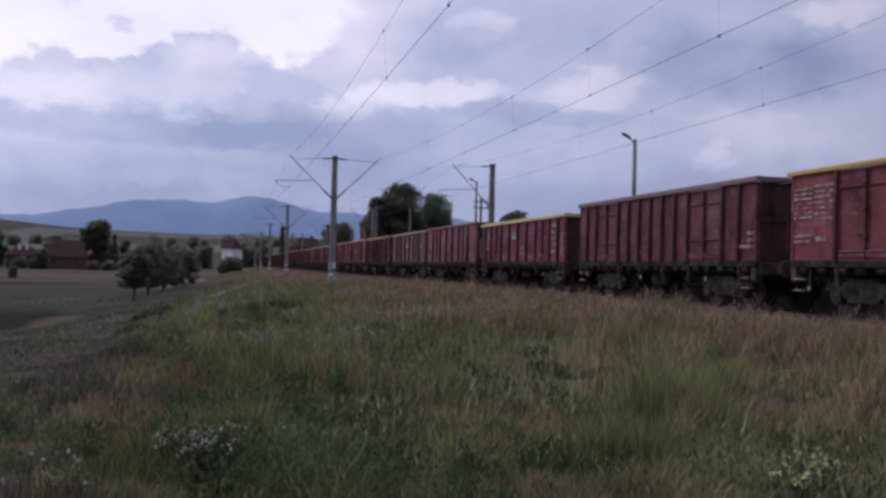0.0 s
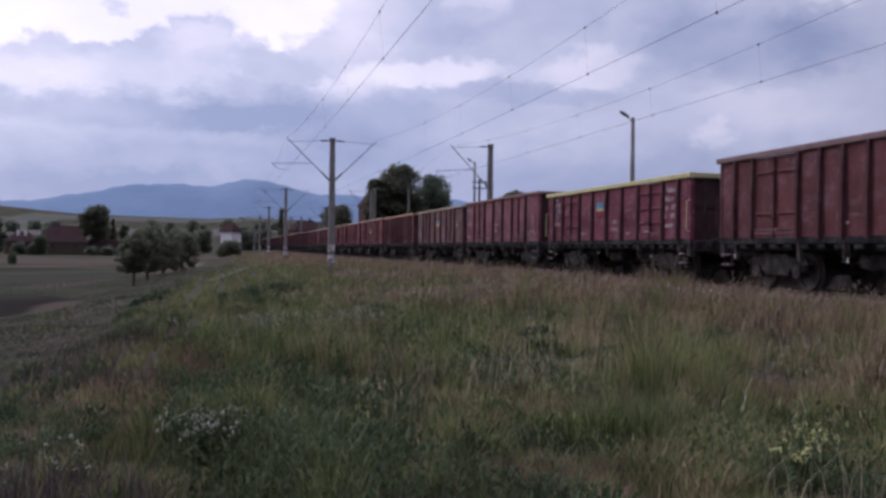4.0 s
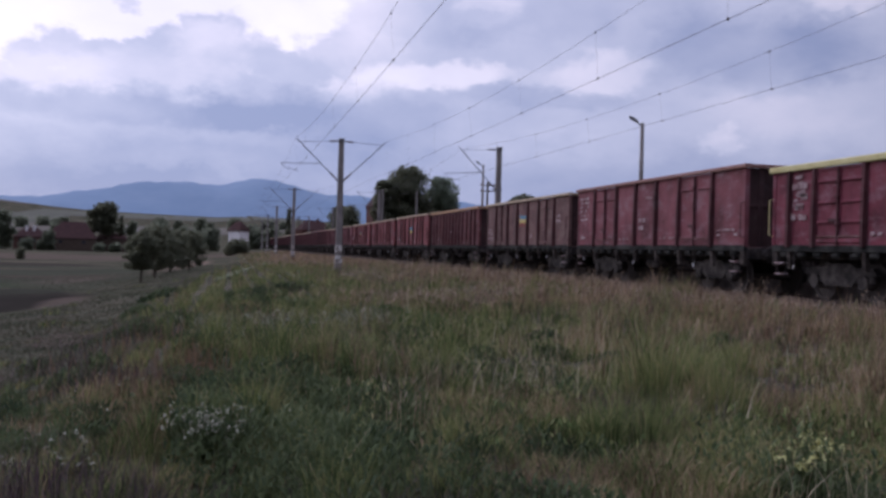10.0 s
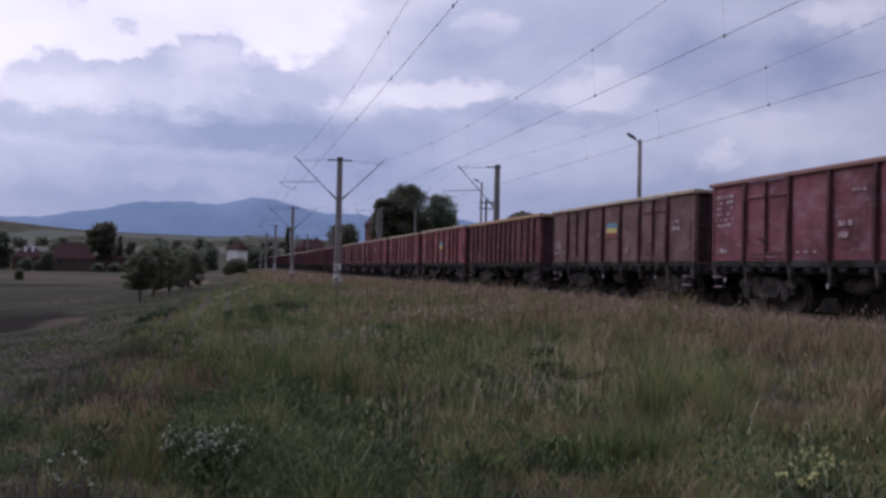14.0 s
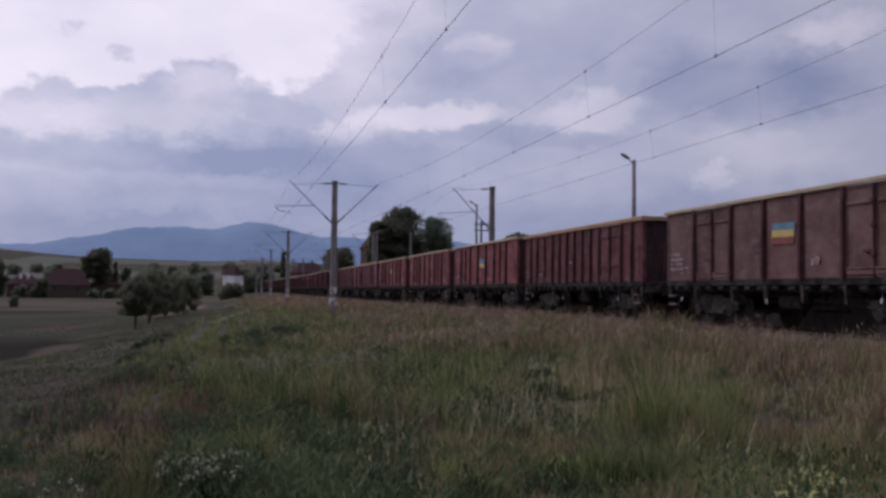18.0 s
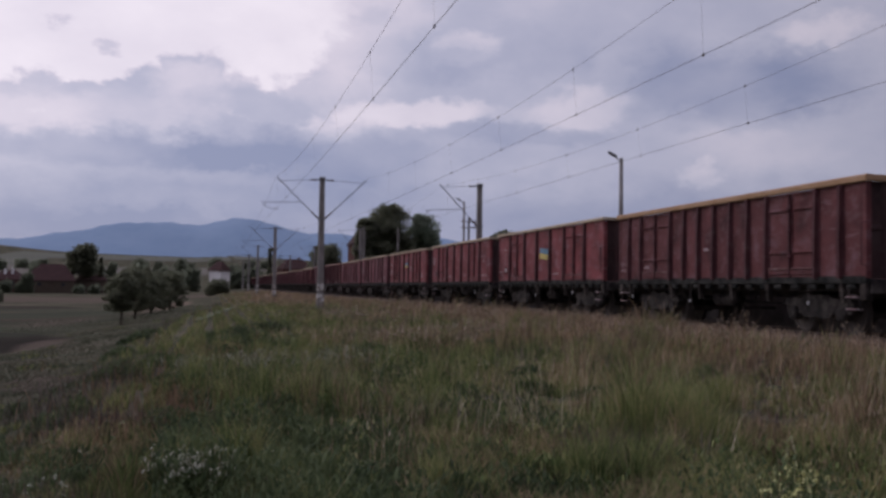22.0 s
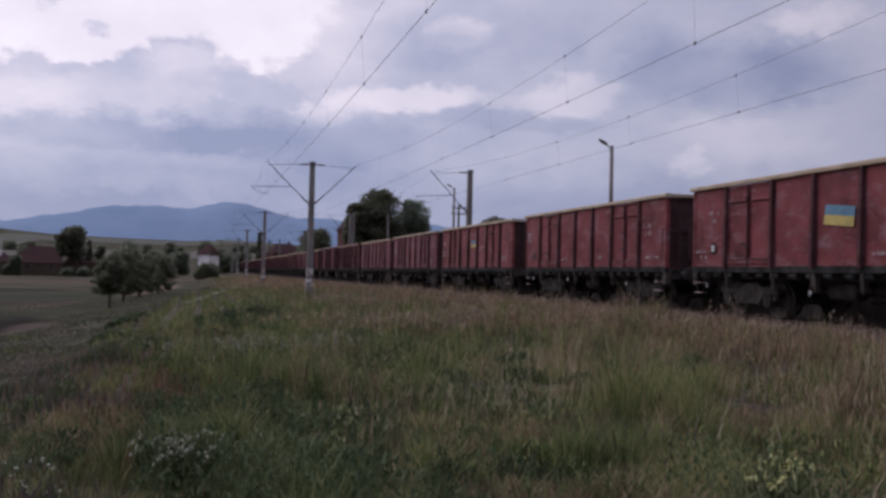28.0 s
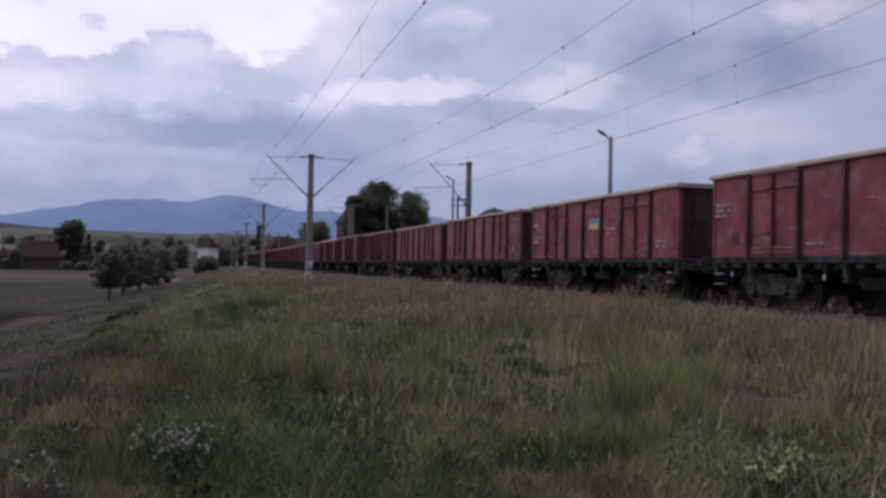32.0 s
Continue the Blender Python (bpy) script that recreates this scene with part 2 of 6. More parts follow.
def wagon_paint(name, col, dust, amount):
    """Old flat paint with dark blotches, pale scuffs that run along the wall and faint runs of dust."""
    m = bpy.data.materials.new(name)
    m.use_nodes = True
    t = m.node_tree
    bsdf = t.nodes["Principled BSDF"]
    co = t.nodes.new("ShaderNodeTexCoord").outputs["Object"]
    rnd = t.nodes.new("ShaderNodeObjectInfo").outputs["Random"]

    def blot(stretch, scale, detail, rough, k):
        mp = t.nodes.new("ShaderNodeMapping")
        mp.inputs["Scale"].default_value = stretch
        t.links.new(co, mp.inputs["Vector"])
        n = node(t, "ShaderNodeTexNoise", Scale=scale, Detail=detail, Roughness=rough)
        n.noise_dimensions = "4D"
        t.links.new(maths(t, "MULTIPLY", rnd, k), n.inputs["W"])
        t.links.new(mp.outputs[0], n.inputs["Vector"])
        return n.outputs["Fac"]
    body = ramp(t, blot((1, 1, 1), 1.1, 6, 0.6, 23.0), ((0.32, tone(col, 0.42)), (0.45, tone(col, 0.85)), (0.58, tone(col, 1.12)), (0.72, tuple(a * 0.6 + b * 0.4 for a, b in zip(col, dust)))))
    piece = maths(t, "MULTIPLY_ADD", rnd, 0.22, 0.88)
    both = t.nodes.new("ShaderNodeVectorMath")
    both.operation = "SCALE"
    t.links.new(body, both.inputs[0])
    t.links.new(piece, both.inputs["Scale"])
    scuff = ramp(t, blot((1, 0.85, 1.5), 1.9, 8, 0.68, 41.0), ((0.52, (0, 0, 0)), (0.70, (amount,) * 3)))
    out = mix(t, scuff, both.outputs[0], dust)
    runs = ramp(t, blot((4, 4, 0.5), 1.6, 4, 0.55, 13.0), ((0.55, (0, 0, 0)), (0.80, (0.35,) * 3)))
    out = mix(t, runs, out, tone(col, 0.35))
    worn = ramp(t, blot((1, 0.55, 2.6), 2.4, 6, 0.62, 67.0), ((0.58, (0, 0, 0)), (0.72, (amount * 0.9,) * 3)))
    out = mix(t, worn, out, tone(dust, 1.15))
    grit = blot((1, 1, 1), 28, 4, 0.7, 3.0)
    t.links.new(out, bsdf.inputs["Base Color"])
    t.links.new(ramp(t, grit, ((0.3, (0.6,) * 3), (0.7, (0.9,) * 3))), bsdf.inputs["Roughness"])
    bsdf.inputs["Specular IOR Level"].default_value = 0.25
    b = node(t, "ShaderNodeBump", Strength=0.12, Distance=0.01)
    t.links.new(grit, b.inputs["Height"])
    t.links.new(b.outputs[0], bsdf.inputs["Normal"])
    return m


DUST = (0.31, 0.215, 0.235)
PAINT = {
    "red": wagon_paint("red_oxide_paint", (0.194, 0.049, 0.052), DUST, 0.52),
    "crimson": wagon_paint("crimson_paint", (0.168, 0.039, 0.055), DUST, 0.5),
    "maroon": wagon_paint("dusty_maroon_paint", (0.182, 0.060, 0.069), DUST, 0.55),
    "dark": wagon_paint("dark_brown_paint", (0.118, 0.037, 0.038), DUST, 0.3),
    "tan": wagon_paint("dusty_tan_paint", (0.140, 0.074, 0.068), (0.25, 0.185, 0.155), 0.6),
}
# darker than the walls: the shade on the posts' sides is in this colour
PAINT["post"] = wagon_paint("shaded_post_paint", (0.082, 0.029, 0.032), (0.14, 0.10, 0.10), 0.35)
# end walls turn from the light; that shade is painted into this maroon
SHADED_END = wagon_paint("shaded_maroon_paint", (0.052, 0.026, 0.026), (0.09, 0.066, 0.06), 0.5)
RIM = {
    "yellow": surface("pale_yellow_rim", ((0.3, (0.44, 0.38, 0.17)), (0.7, (0.66, 0.60, 0.32))), 2, 0.8),
    "ochre": surface("ochre_rim", ((0.3, (0.42, 0.27, 0.08)), (0.7, (0.58, 0.40, 0.14))), 2, 0.8),
    "rust": surface("rust_rim", ((0.3, (0.20, 0.10, 0.085)), (0.7, (0.32, 0.18, 0.15))), 2, 0.8),
    "brown": surface("brown_rim", ((0.3, (0.16, 0.10, 0.095)), (0.7, (0.27, 0.18, 0.17))), 2, 0.8),
    "beige": surface("beige_rim", ((0.3, (0.34, 0.25, 0.17)), (0.7, (0.52, 0.42, 0.30))), 2, 0.8),
    "orange": surface("orange_rim", ((0.3, (0.32, 0.18, 0.09)), (0.7, (0.44, 0.28, 0.17))), 2, 0.8),
}
GRIME = surface("grimy_black_steel", ((0.32, (0.026, 0.023, 0.022)), (0.5, (0.052, 0.044, 0.041)), (0.68, (0.090, 0.076, 0.069))), 3, 0.9, 14, spec=0.1, patch=1.0)
BOGIE = surface("black_bogie_steel", ((0.32, (0.022, 0.020, 0.019)), (0.5, (0.044, 0.038, 0.035)), (0.68, (0.075, 0.065, 0.059))), 3.5, 0.9, 14, spec=0.1, patch=1.0)
WHEEL = surface("dark_wheel_steel", ((0.3, (0.050, 0.043, 0.040)), (0.7, (0.115, 0.096, 0.084))), 5, 0.75, spec=0.15)
RAIL = surface("rusty_rail_steel", ((0.3, (0.06, 0.042, 0.034)), (0.7, (0.12, 0.085, 0.068))), 6, 0.75)
WHITE = surface("worn_white_paint", ((0.3, (0.30, 0.27, 0.26)), (0.7, (0.72, 0.70, 0.70))), 8, 0.8)
CHALK = surface("faded_white_stencil", ((0.36, (0.19, 0.09, 0.09)), (0.52, (0.36, 0.27, 0.27)), (0.66, (0.58, 0.50, 0.50))), 5, 0.85)
BLUE = surface("faded_blue_paint", ((0.35, (0.075, 0.170, 0.245)), (0.65, (0.165, 0.290, 0.375))), 3, 0.8)
YELLOW = surface("faded_yellow_paint", ((0.36, (0.34, 0.29, 0.10)), (0.62, (0.58, 0.45, 0.15))), 3, 0.8)
PALE_YELLOW = surface("bleached_yellow_paint", ((0.35, (0.34, 0.33, 0.20)), (0.65, (0.50, 0.47, 0.26))), 4, 0.85)
ROSE = surface("bleached_red_paint", ((0.35, (0.19, 0.072, 0.066)), (0.65, (0.30, 0.115, 0.100))), 5, 0.85)
DULL_RED = surface("rubbed_red_paint", ((0.35, (0.19, 0.042, 0.052)), (0.65, (0.30, 0.060, 0.072))), 5, 0.85)
CONCRETE = surface("weathered_concrete", ((0.3, (0.15, 0.136, 0.128)), (0.7, (0.30, 0.272, 0.254))), 1.5, 0.9, 25, 0.25, streak=((0.10, 0.075, 0.06), 0.6))
STEEL = surface("painted_grey_steel", ((0.3, (0.10, 0.10, 0.11)), (0.7, (0.18, 0.18, 0.19))), 3, 0.6, metal=0.3)
WIRE = surface("dull_copper_wire", ((0.3, (0.09, 0.08, 0.085)), (0.7, (0.15, 0.135, 0.14))), 3, 0.6, metal=0.3)
FLAKING = surface("flaking_white_paint", ((0.40, (0.20, 0.17, 0.15)), (0.50, (0.48, 0.45, 0.41)), (0.66, (0.66, 0.63, 0.60))), 4.0, 0.85, 20, 0.2, patch=0.8)
CERAMIC = surface("brown_glazed_ceramic", ((0.3, (0.05, 0.03, 0.025)), (0.7, (0.09, 0.05, 0.04))), 3, 0.3, bump=0)
LEDGE = surface("pale_dusty_ledge", ((0.40, (0.10, 0.045, 0.042)), (0.55, (0.17, 0.10, 0.095)), (0.70, (0.30, 0.21, 0.20))), 2.5, 0.85)
SILL = surface("greasy_black_steel", ((0.32, (0.012, 0.012, 0.011)), (0.5, (0.030, 0.029, 0.027)), (0.68, (0.058, 0.055, 0.050))), 2, 0.9, 14, spec=0.1, patch=0.8)
LEG = surface("dusty_brown_steel", ((0.32, (0.024, 0.019, 0.017)), (0.5, (0.054, 0.044, 0.039)), (0.68, (0.10, 0.083, 0.073))), 3, 0.9, 14, spec=0.1, patch=0.8)
BALLAST = surface("grey_brown_ballast", ((0.3, (0.075, 0.066, 0.062)), (0.7, (0.19, 0.165, 0.148))), 6, 0.95, 40, 0.8)
SLEEPER = surface("concrete_sleeper", ((0.3, (0.14, 0.13, 0.12)), (0.7, (0.25, 0.23, 0.21))), 3, 0.9)
# a paler tree's leaves, lifted further by haze painted into the green
LEAF_HAZED = surface("hazed_green_leaves", ((0.25, (0.170, 0.205, 0.150)), (0.75, (0.300, 0.335, 0.250))), 1.0, 0.7, 9, 0, per_piece=0.4, island=True, spec=0.06, glow_through=0.85)
BARK = surface("dark_bark", ((0.3, (0.045, 0.035, 0.028)), (0.7, (0.11, 0.09, 0.07))), 6, 0.95, 40, 0.6)
LEAF = surface("dark_green_leaves", ((0.25, (0.110, 0.120, 0.082)), (0.75, (0.215, 0.218, 0.150))), 1.0, 0.7, 9, 0, per_piece=0.4, island=True, spec=0.06, glow_through=0.85)
# leaves of the farther trees, paled: distance haze is put into the colour
LEAF_PALE = surface("haze_paled_leaves", ((0.25, (0.125, 0.145, 0.102)), (0.75, (0.235, 0.250, 0.180))), 1.0, 0.7, 9, 0, per_piece=0.4, island=True, spec=0.06, glow_through=0.85)
ROOF = surface("old_red_roof_tile", ((0.3, (0.046, 0.028, 0.027)), (0.7, (0.085, 0.048, 0.045))), 1.2, 0.9, 12, 0.4)
PLASTER = surface("white_lime_plaster", ((0.3, (0.60, 0.58, 0.56)), (0.7, (0.80, 0.78, 0.76))), 1.2, 0.9, 12, 0.1)
BRICK = surface("brown_brick_wall", ((0.3, (0.07, 0.035, 0.030)), (0.7, (0.13, 0.065, 0.055))), 2, 0.9, 14, 0.2)
TIMBER = surface("dark_weathered_timber", ((0.3, (0.05, 0.038, 0.03)), (0.7, (0.12, 0.09, 0.07))), 3, 0.9, 25, 0.3)
GLASS = surface("dark_window_glass", ((0.3, (0.02, 0.022, 0.03)), (0.7, (0.04, 0.045, 0.05))), 3, 0.15, bump=0, spec=0.5)
GRASS_GREEN = surface("green_grass", ((0.22, (0.046, 0.070, 0.024)), (0.45, (0.150, 0.190, 0.068)), (0.62, (0.262, 0.280, 0.110)), (0.82, (0.36, 0.320, 0.150))), 1.1, 0.8, 6, 0, per_piece=0.6, island=True, patch=0.6, spec=0.12, glow_through=0.22)
GRASS_DRY = surface("dry_grass", ((0.25, (0.13, 0.084, 0.058)), (0.5, (0.345, 0.232, 0.148)), (0.78, (0.53, 0.385, 0.250))), 1.1, 0.85, 6, 0, per_piece=0.6, island=True, patch=0.9, spec=0.1)
TURF = surface("short_turf", ((0.25, (0.084, 0.095, 0.060)), (0.5, (0.148, 0.150, 0.100)), (0.78, (0.232, 0.204, 0.150))), 0.5, 0.85, 2, 0, per_piece=0.4, island=True, patch=0.8)
SEED = surface("brown_seed_heads", ((0.25, (0.19, 0.132, 0.095)), (0.5, (0.33, 0.245, 0.178)), (0.78, (0.47, 0.375, 0.28))), 0.45, 0.9, 2, 0, per_piece=0.5, island=True, spec=0.05)
BROAD = surface("broad_dark_leaves", ((0.25, (0.034, 0.052, 0.025)), (0.5, (0.080, 0.106, 0.048)), (0.78, (0.155, 0.182, 0.086))), 0.6, 0.7, 2, 0, per_piece=0.36, island=True, patch=1.0, spec=0.12, glow_through=0.3)
DEAD = surface("dead_brown_stalks", ((0.25, (0.060, 0.043, 0.043)), (0.5, (0.128, 0.092, 0.092)), (0.78, (0.22, 0.165, 0.160))), 0.6, 0.85, 2, 0, per_piece=0.5, island=True, spec=0.05)
PETAL = surface("white_petals", ((0.3, (0.44, 0.43, 0.33)), (0.7, (0.66, 0.64, 0.50))), 9, 0.8)
RUST_WEED = surface("rust_brown_stalks", ((0.25, (0.13, 0.080, 0.052)), (0.5, (0.265, 0.160, 0.096)), (0.78, (0.38, 0.250, 0.155))), 0.8, 0.85, 4, 0, per_piece=0.5, island=True, spec=0.05)
SILVER = surface("grey_seed_fluff", ((0.25, (0.20, 0.195, 0.14)), (0.5, (0.30, 0.29, 0.21)), (0.78, (0.42, 0.40, 0.30))), 0.8, 0.85, 4, 0, per_piece=0.5, island=True, spec=0.05)
PETAL_Y = surface("pale_yellow_petals", ((0.3, (0.58, 0.56, 0.20)), (0.7, (0.80, 0.77, 0.38))), 9, 0.8)
STRAW = surface("pale_straw_stems", ((0.25, (0.34, 0.27, 0.17)), (0.5, (0.46, 0.38, 0.25)), (0.78, (0.58, 0.50, 0.36))), 0.8, 0.85, 4, 0, per_piece=0.5, island=True, spec=0.05)
STEM = surface("dull_green_stem", ((0.3, (0.03, 0.045, 0.015)), (0.7, (0.08, 0.10, 0.035))), 9, 0.8)
# forest far off: the blue of the air between is mixed into its colour
MOUNTAIN = surface("haze_blue_forest", ((0.3, (0.170, 0.243, 0.345)), (0.7, (0.235, 0.305, 0.405))), 0.0022, 1.0, 0.012, 0)


# stretches of other ground on the low field and the bank: x, y, half width, half depth, turn, softness, colour
GROUND_PATCHES = (
    (-45, 190, 70, 34, 3, 0.4, (0.118, 0.092, 0.073)),      # bare stubble before the village
    (-25, 126, 11, 10, 14, 0.5, (0.050, 0.040, 0.034)),      # dark soil beside it
    (-10.2, 52, 3.9, 13.0, 12, 0.5, (0.026, 0.022, 0.020)),     # dark soil on the near field
    (-6.4, 42, 1.3, 9, 10, 0.8, (0.105, 0.082, 0.066)),      # trampled strips between the soil and the bank
    (-4.4, 104, 1.8, 26, -4, 0.6, (0.195, 0.140, 0.108)),     # dry verge below the path
    (-20, 92, 16, 36, 6, 0.8, (0.058, 0.061, 0.044)),        # dull grass of the low field
    (-14, 84, 6, 5, 20, 0.9, (0.080, 0.063, 0.050)),
    (-16, 68, 5, 3, 30, 1.0, (0.062, 0.072, 0.044)),         # greener and browner places between
    (-11, 76, 3, 6, -15, 1.0, (0.105, 0.084, 0.066)),
    (-23, 106, 8, 4, 10, 1.0, (0.098, 0.080, 0.060)),
    (-6.0, 30, 1.6, 5, 14, 0.9, (0.088, 0.076, 0.058)),
    (-3.6, 23, 0.9, 3.2, 8, 0.9, (0.090, 0.066, 0.055)),     # brown bare places on the slope
    (-2.6, 15, 0.7, 2.0, 14, 0.9, (0.080, 0.060, 0.050)),
    (8.5, 125, 6, 46, -3, 0.5, (0.165, 0.118, 0.092)),       # dry grass that lines the far track
)


def ground_material():
    m = surface("meadow", ((0.34, (0.036, 0.038, 0.025)), (0.45, (0.068, 0.066, 0.045)), (0.56, (0.104, 0.094, 0.067)), (0.68, (0.145, 0.122, 0.091))), 0.11, 0.95, 1.3, 0.8, spec=0.0)
    t = m.node_tree
    bsdf = t.nodes["Principled BSDF"]
    col = bsdf.inputs["Base Color"].links[0].from_socket
    co = t.nodes.new("ShaderNodeTexCoord").outputs["Object"]
    edge = node(t, "ShaderNodeTexNoise", Scale=0.22, Detail=6, Roughness=0.68)
    grain = node(t, "ShaderNodeTexNoise", Scale=1.6, Detail=5, Roughness=0.7)
    for n in (edge, grain):
        t.links.new(co, n.inputs["Vector"])
    ragged = maths(t, "MULTIPLY_ADD", grain.outputs["Fac"], 0.5, edge.outputs["Fac"])
    for x, y, rx, ry, turn, soft, other in GROUND_PATCHES:
        mp = t.nodes.new("ShaderNodeMapping")
        mp.vector_type = "TEXTURE"
        mp.inputs["Location"].default_value = (x, y, 0)
        mp.inputs["Rotation"].default_value = (0, 0, radians(turn))
        mp.inputs["Scale"].default_value = (rx, ry, 1e6)
        t.links.new(co, mp.inputs["Vector"])
        ln = t.nodes.new("ShaderNodeVectorMath")
        ln.operation = "LENGTH"
        t.links.new(mp.outputs[0], ln.inputs[0])
        d = maths(t, "MULTIPLY_ADD", maths(t, "SUBTRACT", ragged, 0.75), 1.3 * soft + 0.3, ln.outputs["Value"])
        fac = ramp(t, maths(t, "MULTIPLY", d, 0.5), ((max(0.02, 0.5 - 0.28 * soft), (0.85,) * 3), (0.5 + 0.12 * soft, (0, 0, 0))), True)
        shade = mix(t, grain.outputs["Fac"], tone(other, 0.7), tone(other, 1.3))
        col = mix(t, fac, col, shade)
    t.links.new(col, bsdf.inputs["Base Color"])
    return m


MEADOW = ground_material()
# face of the added screen that darkens the gaps under the train
GAP_SCREEN = surface("dark_screen_face", ((0.3, (0.070, 0.061, 0.056)), (0.7, (0.150, 0.130, 0.118))), 2, 0.95, 20, 0.8)
PATH = surface("trodden_pale_grass", ((0.3, (0.085, 0.098, 0.052)), (0.7, (0.14, 0.15, 0.085))), 0.8, 0.95, 5, 0.4, spec=0.03)
GREEN_FIELD = surface("green_crop", ((0.3, (0.088, 0.088, 0.070)), (0.7, (0.130, 0.127, 0.096))), 0.02, 0.95, 0.3, 0)
TAN_FIELD = surface("dry_stubble", ((0.3, (0.108, 0.097, 0.080)), (0.7, (0.150, 0.132, 0.110))), 0.02, 0.95, 0.3, 0)


# ---- building blocks ----
CACHE = {}


def empty(name, at=None):
    ob = new(name)
    ob.empty_display_size = 0.2
    if at is not None:
        ob.matrix_world = at
    return ob


def mesh_of(name, bm, material):
    me = bpy.data.meshes.new(name)
    bm.normal_update()
    bm.to_mesh(me)
    bm.free()
    me.materials.append(material)
    return me


def part(name, bm, material, parent=None, label="", at=None, smooth=False):
    me = mesh_of(name, bm, material)
    if smooth:
        me.shade_smooth()
    ob = new(name, me)
    ob.parent = parent
    if at is not None:
        ob.matrix_basis = at
    return tagged(ob, label)


def shared(name, key, build, material, parent, at=None, label=""):
    """A part whose mesh is shared by all parts of the same key and material."""
    k = (key, material.name)
    if k not in CACHE:
        CACHE[k] = mesh_of(name, build(), material)
    ob = new(name, CACHE[k])
    ob.parent = parent
    if at is not None:
        ob.matrix_basis = at
    return tagged(ob, label)


def box(x0, x1, y0, y1, z0, z1, bevel=0.0, bm=None):
    bm = bm or bmesh.new()
    vs = [bm.verts.new((x, y, z)) for x in (x0, x1) for y in (y0, y1) for z in (z0, z1)]
    fs = [bm.faces.new([vs[i] for i in f]) for f in ((0, 1, 3, 2), (4, 6, 7, 5), (0, 4, 5, 1), (2, 3, 7, 6), (0, 2, 6, 4), (1, 5, 7, 3))]
    if bevel:
        bmesh.ops.bevel(bm, geom=list({e for f in fs for e in f.edges}), offset=bevel, segments=1, affect="EDGES")
    return bm


def tube(points, radii, sides=8, bm=None, cap=True):
    """A round bar along the points, with a radius at each."""
    bm = bm or bmesh.new()
    pts = [Vector(p) for p in points]
    if isinstance(radii, (int, float)):
        radii = [radii] * len(pts)
    rings = []
    for i, (p, r) in enumerate(zip(pts, radii)):
        way = (pts[min(i + 1, len(pts) - 1)] - pts[max(i - 1, 0)]).normalized()
        side = way.orthogonal().normalized()
        if abs(way.z) < 0.95:
            side = way.cross(Vector((0, 0, 1))).normalized()
        up = side.cross(way)
        rings.append([bm.verts.new(p + r * (math.cos(a) * side + math.sin(a) * up)) for a in (2 * math.pi * k / sides for k in range(sides))])
    for a, b in zip(rings, rings[1:]):
        for k in range(sides):
            bm.faces.new((a[k], a[(k + 1) % sides], b[(k + 1) % sides], b[k]))
    if cap:
        bm.faces.new(rings[0][::-1])
        bm.faces.new(rings[-1])
    return bm


def smoothstep(a, b, v):
    q = np.clip((v - a) / (b - a), 0, 1)
    return q * q * (3 - 2 * q)


# ---- the ground: a bank that carries the tracks, a low field beside it, hills behind ----
def edge_of_bank(y):
    return -0.9 + 3.2 * smoothstep(34, 95, y) + 0.25 * np.sin(y * 0.35) * smoothstep(4, 12, y)


def ripple(x, y):
    return (np.sin(x * 0.9 + 1.3 * np.sin(y * 0.37)) * np.cos(y * 0.71 + 0.8 * np.sin(x * 0.53)) + 0.6 * np.sin(x * 2.3 + y * 1.1) * np.sin(y * 1.9 - x * 0.7))


def height(x, y):
    """The height of the ground (arrays or numbers)."""
    x, y = np.asarray(x, float), np.asarray(y, float)
    e = edge_of_bank(y)
    far = np.hypot(x, y)
    # the 1.3 m rise beyond the track is unseen, added to back those gaps
    z = -0.62 + 0.36 * smoothstep(5, 9.5, x) + 1.3 * smoothstep(TRACK + 2.5, TRACK + 2.9, x)
    z = z - 1.5 * (0.35 * smoothstep(0, 2.5, e - x) + 0.65 * smoothstep(1.5, 10 + 7 * smoothstep(55, 85, y), e - x))
    z = z + 0.06 * ripple(x, y) * np.exp(-(far / 26) ** 2)
    z = z - 0.08 * smoothstep(30, 17, y) * smoothstep(7.5, 10, x) * smoothstep(-30, 0, y)
    z = np.where((x > TRACK - 1.95) & (x < TRACK + 1.95), np.minimum(z, -0.42), z)
    hill = smoothstep(330, 1150, y) * (31.3 - 0.035 * x + 7 * smoothstep(-130, -330, x) + 0.8 * np.sin(x * 0.021 + 1))
    z = z + hill * smoothstep(600, 200, x) - 60 * smoothstep(1200, 1900, y)
    return z


def spread(lo, hi, near, grow):
    """Coordinates from lo to hi, close together round zero."""
    out, v, s = [0.0], 0.0, near
    while v < hi:
        v += s
        s *= grow
        out.append(min(v, hi))
    v, s = 0.0, near
    while v > lo:
        v -= s
        s *= grow
        out.insert(0, max(v, lo))
    return np.array(out)


def grid_mesh(name, xs, ys, zfun, material, smooth=True):
    X, Y = np.meshgrid(xs, ys)
    Z = zfun(X, Y)
    co = np.stack([X, Y, Z], -1).reshape(-1, 3)
    nx, ny = len(xs), len(ys)
    i = (np.arange(ny - 1)[:, None] * nx + np.arange(nx - 1)).ravel()
    faces = np.stack([i, i + 1, i + nx + 1, i + nx], 1)
    me = bpy.data.meshes.new(name)
    me.from_pydata(co.tolist(), [], faces.tolist())
    if smooth:
        me.shade_smooth()
    me.materials.append(material)
    return new(name, me)


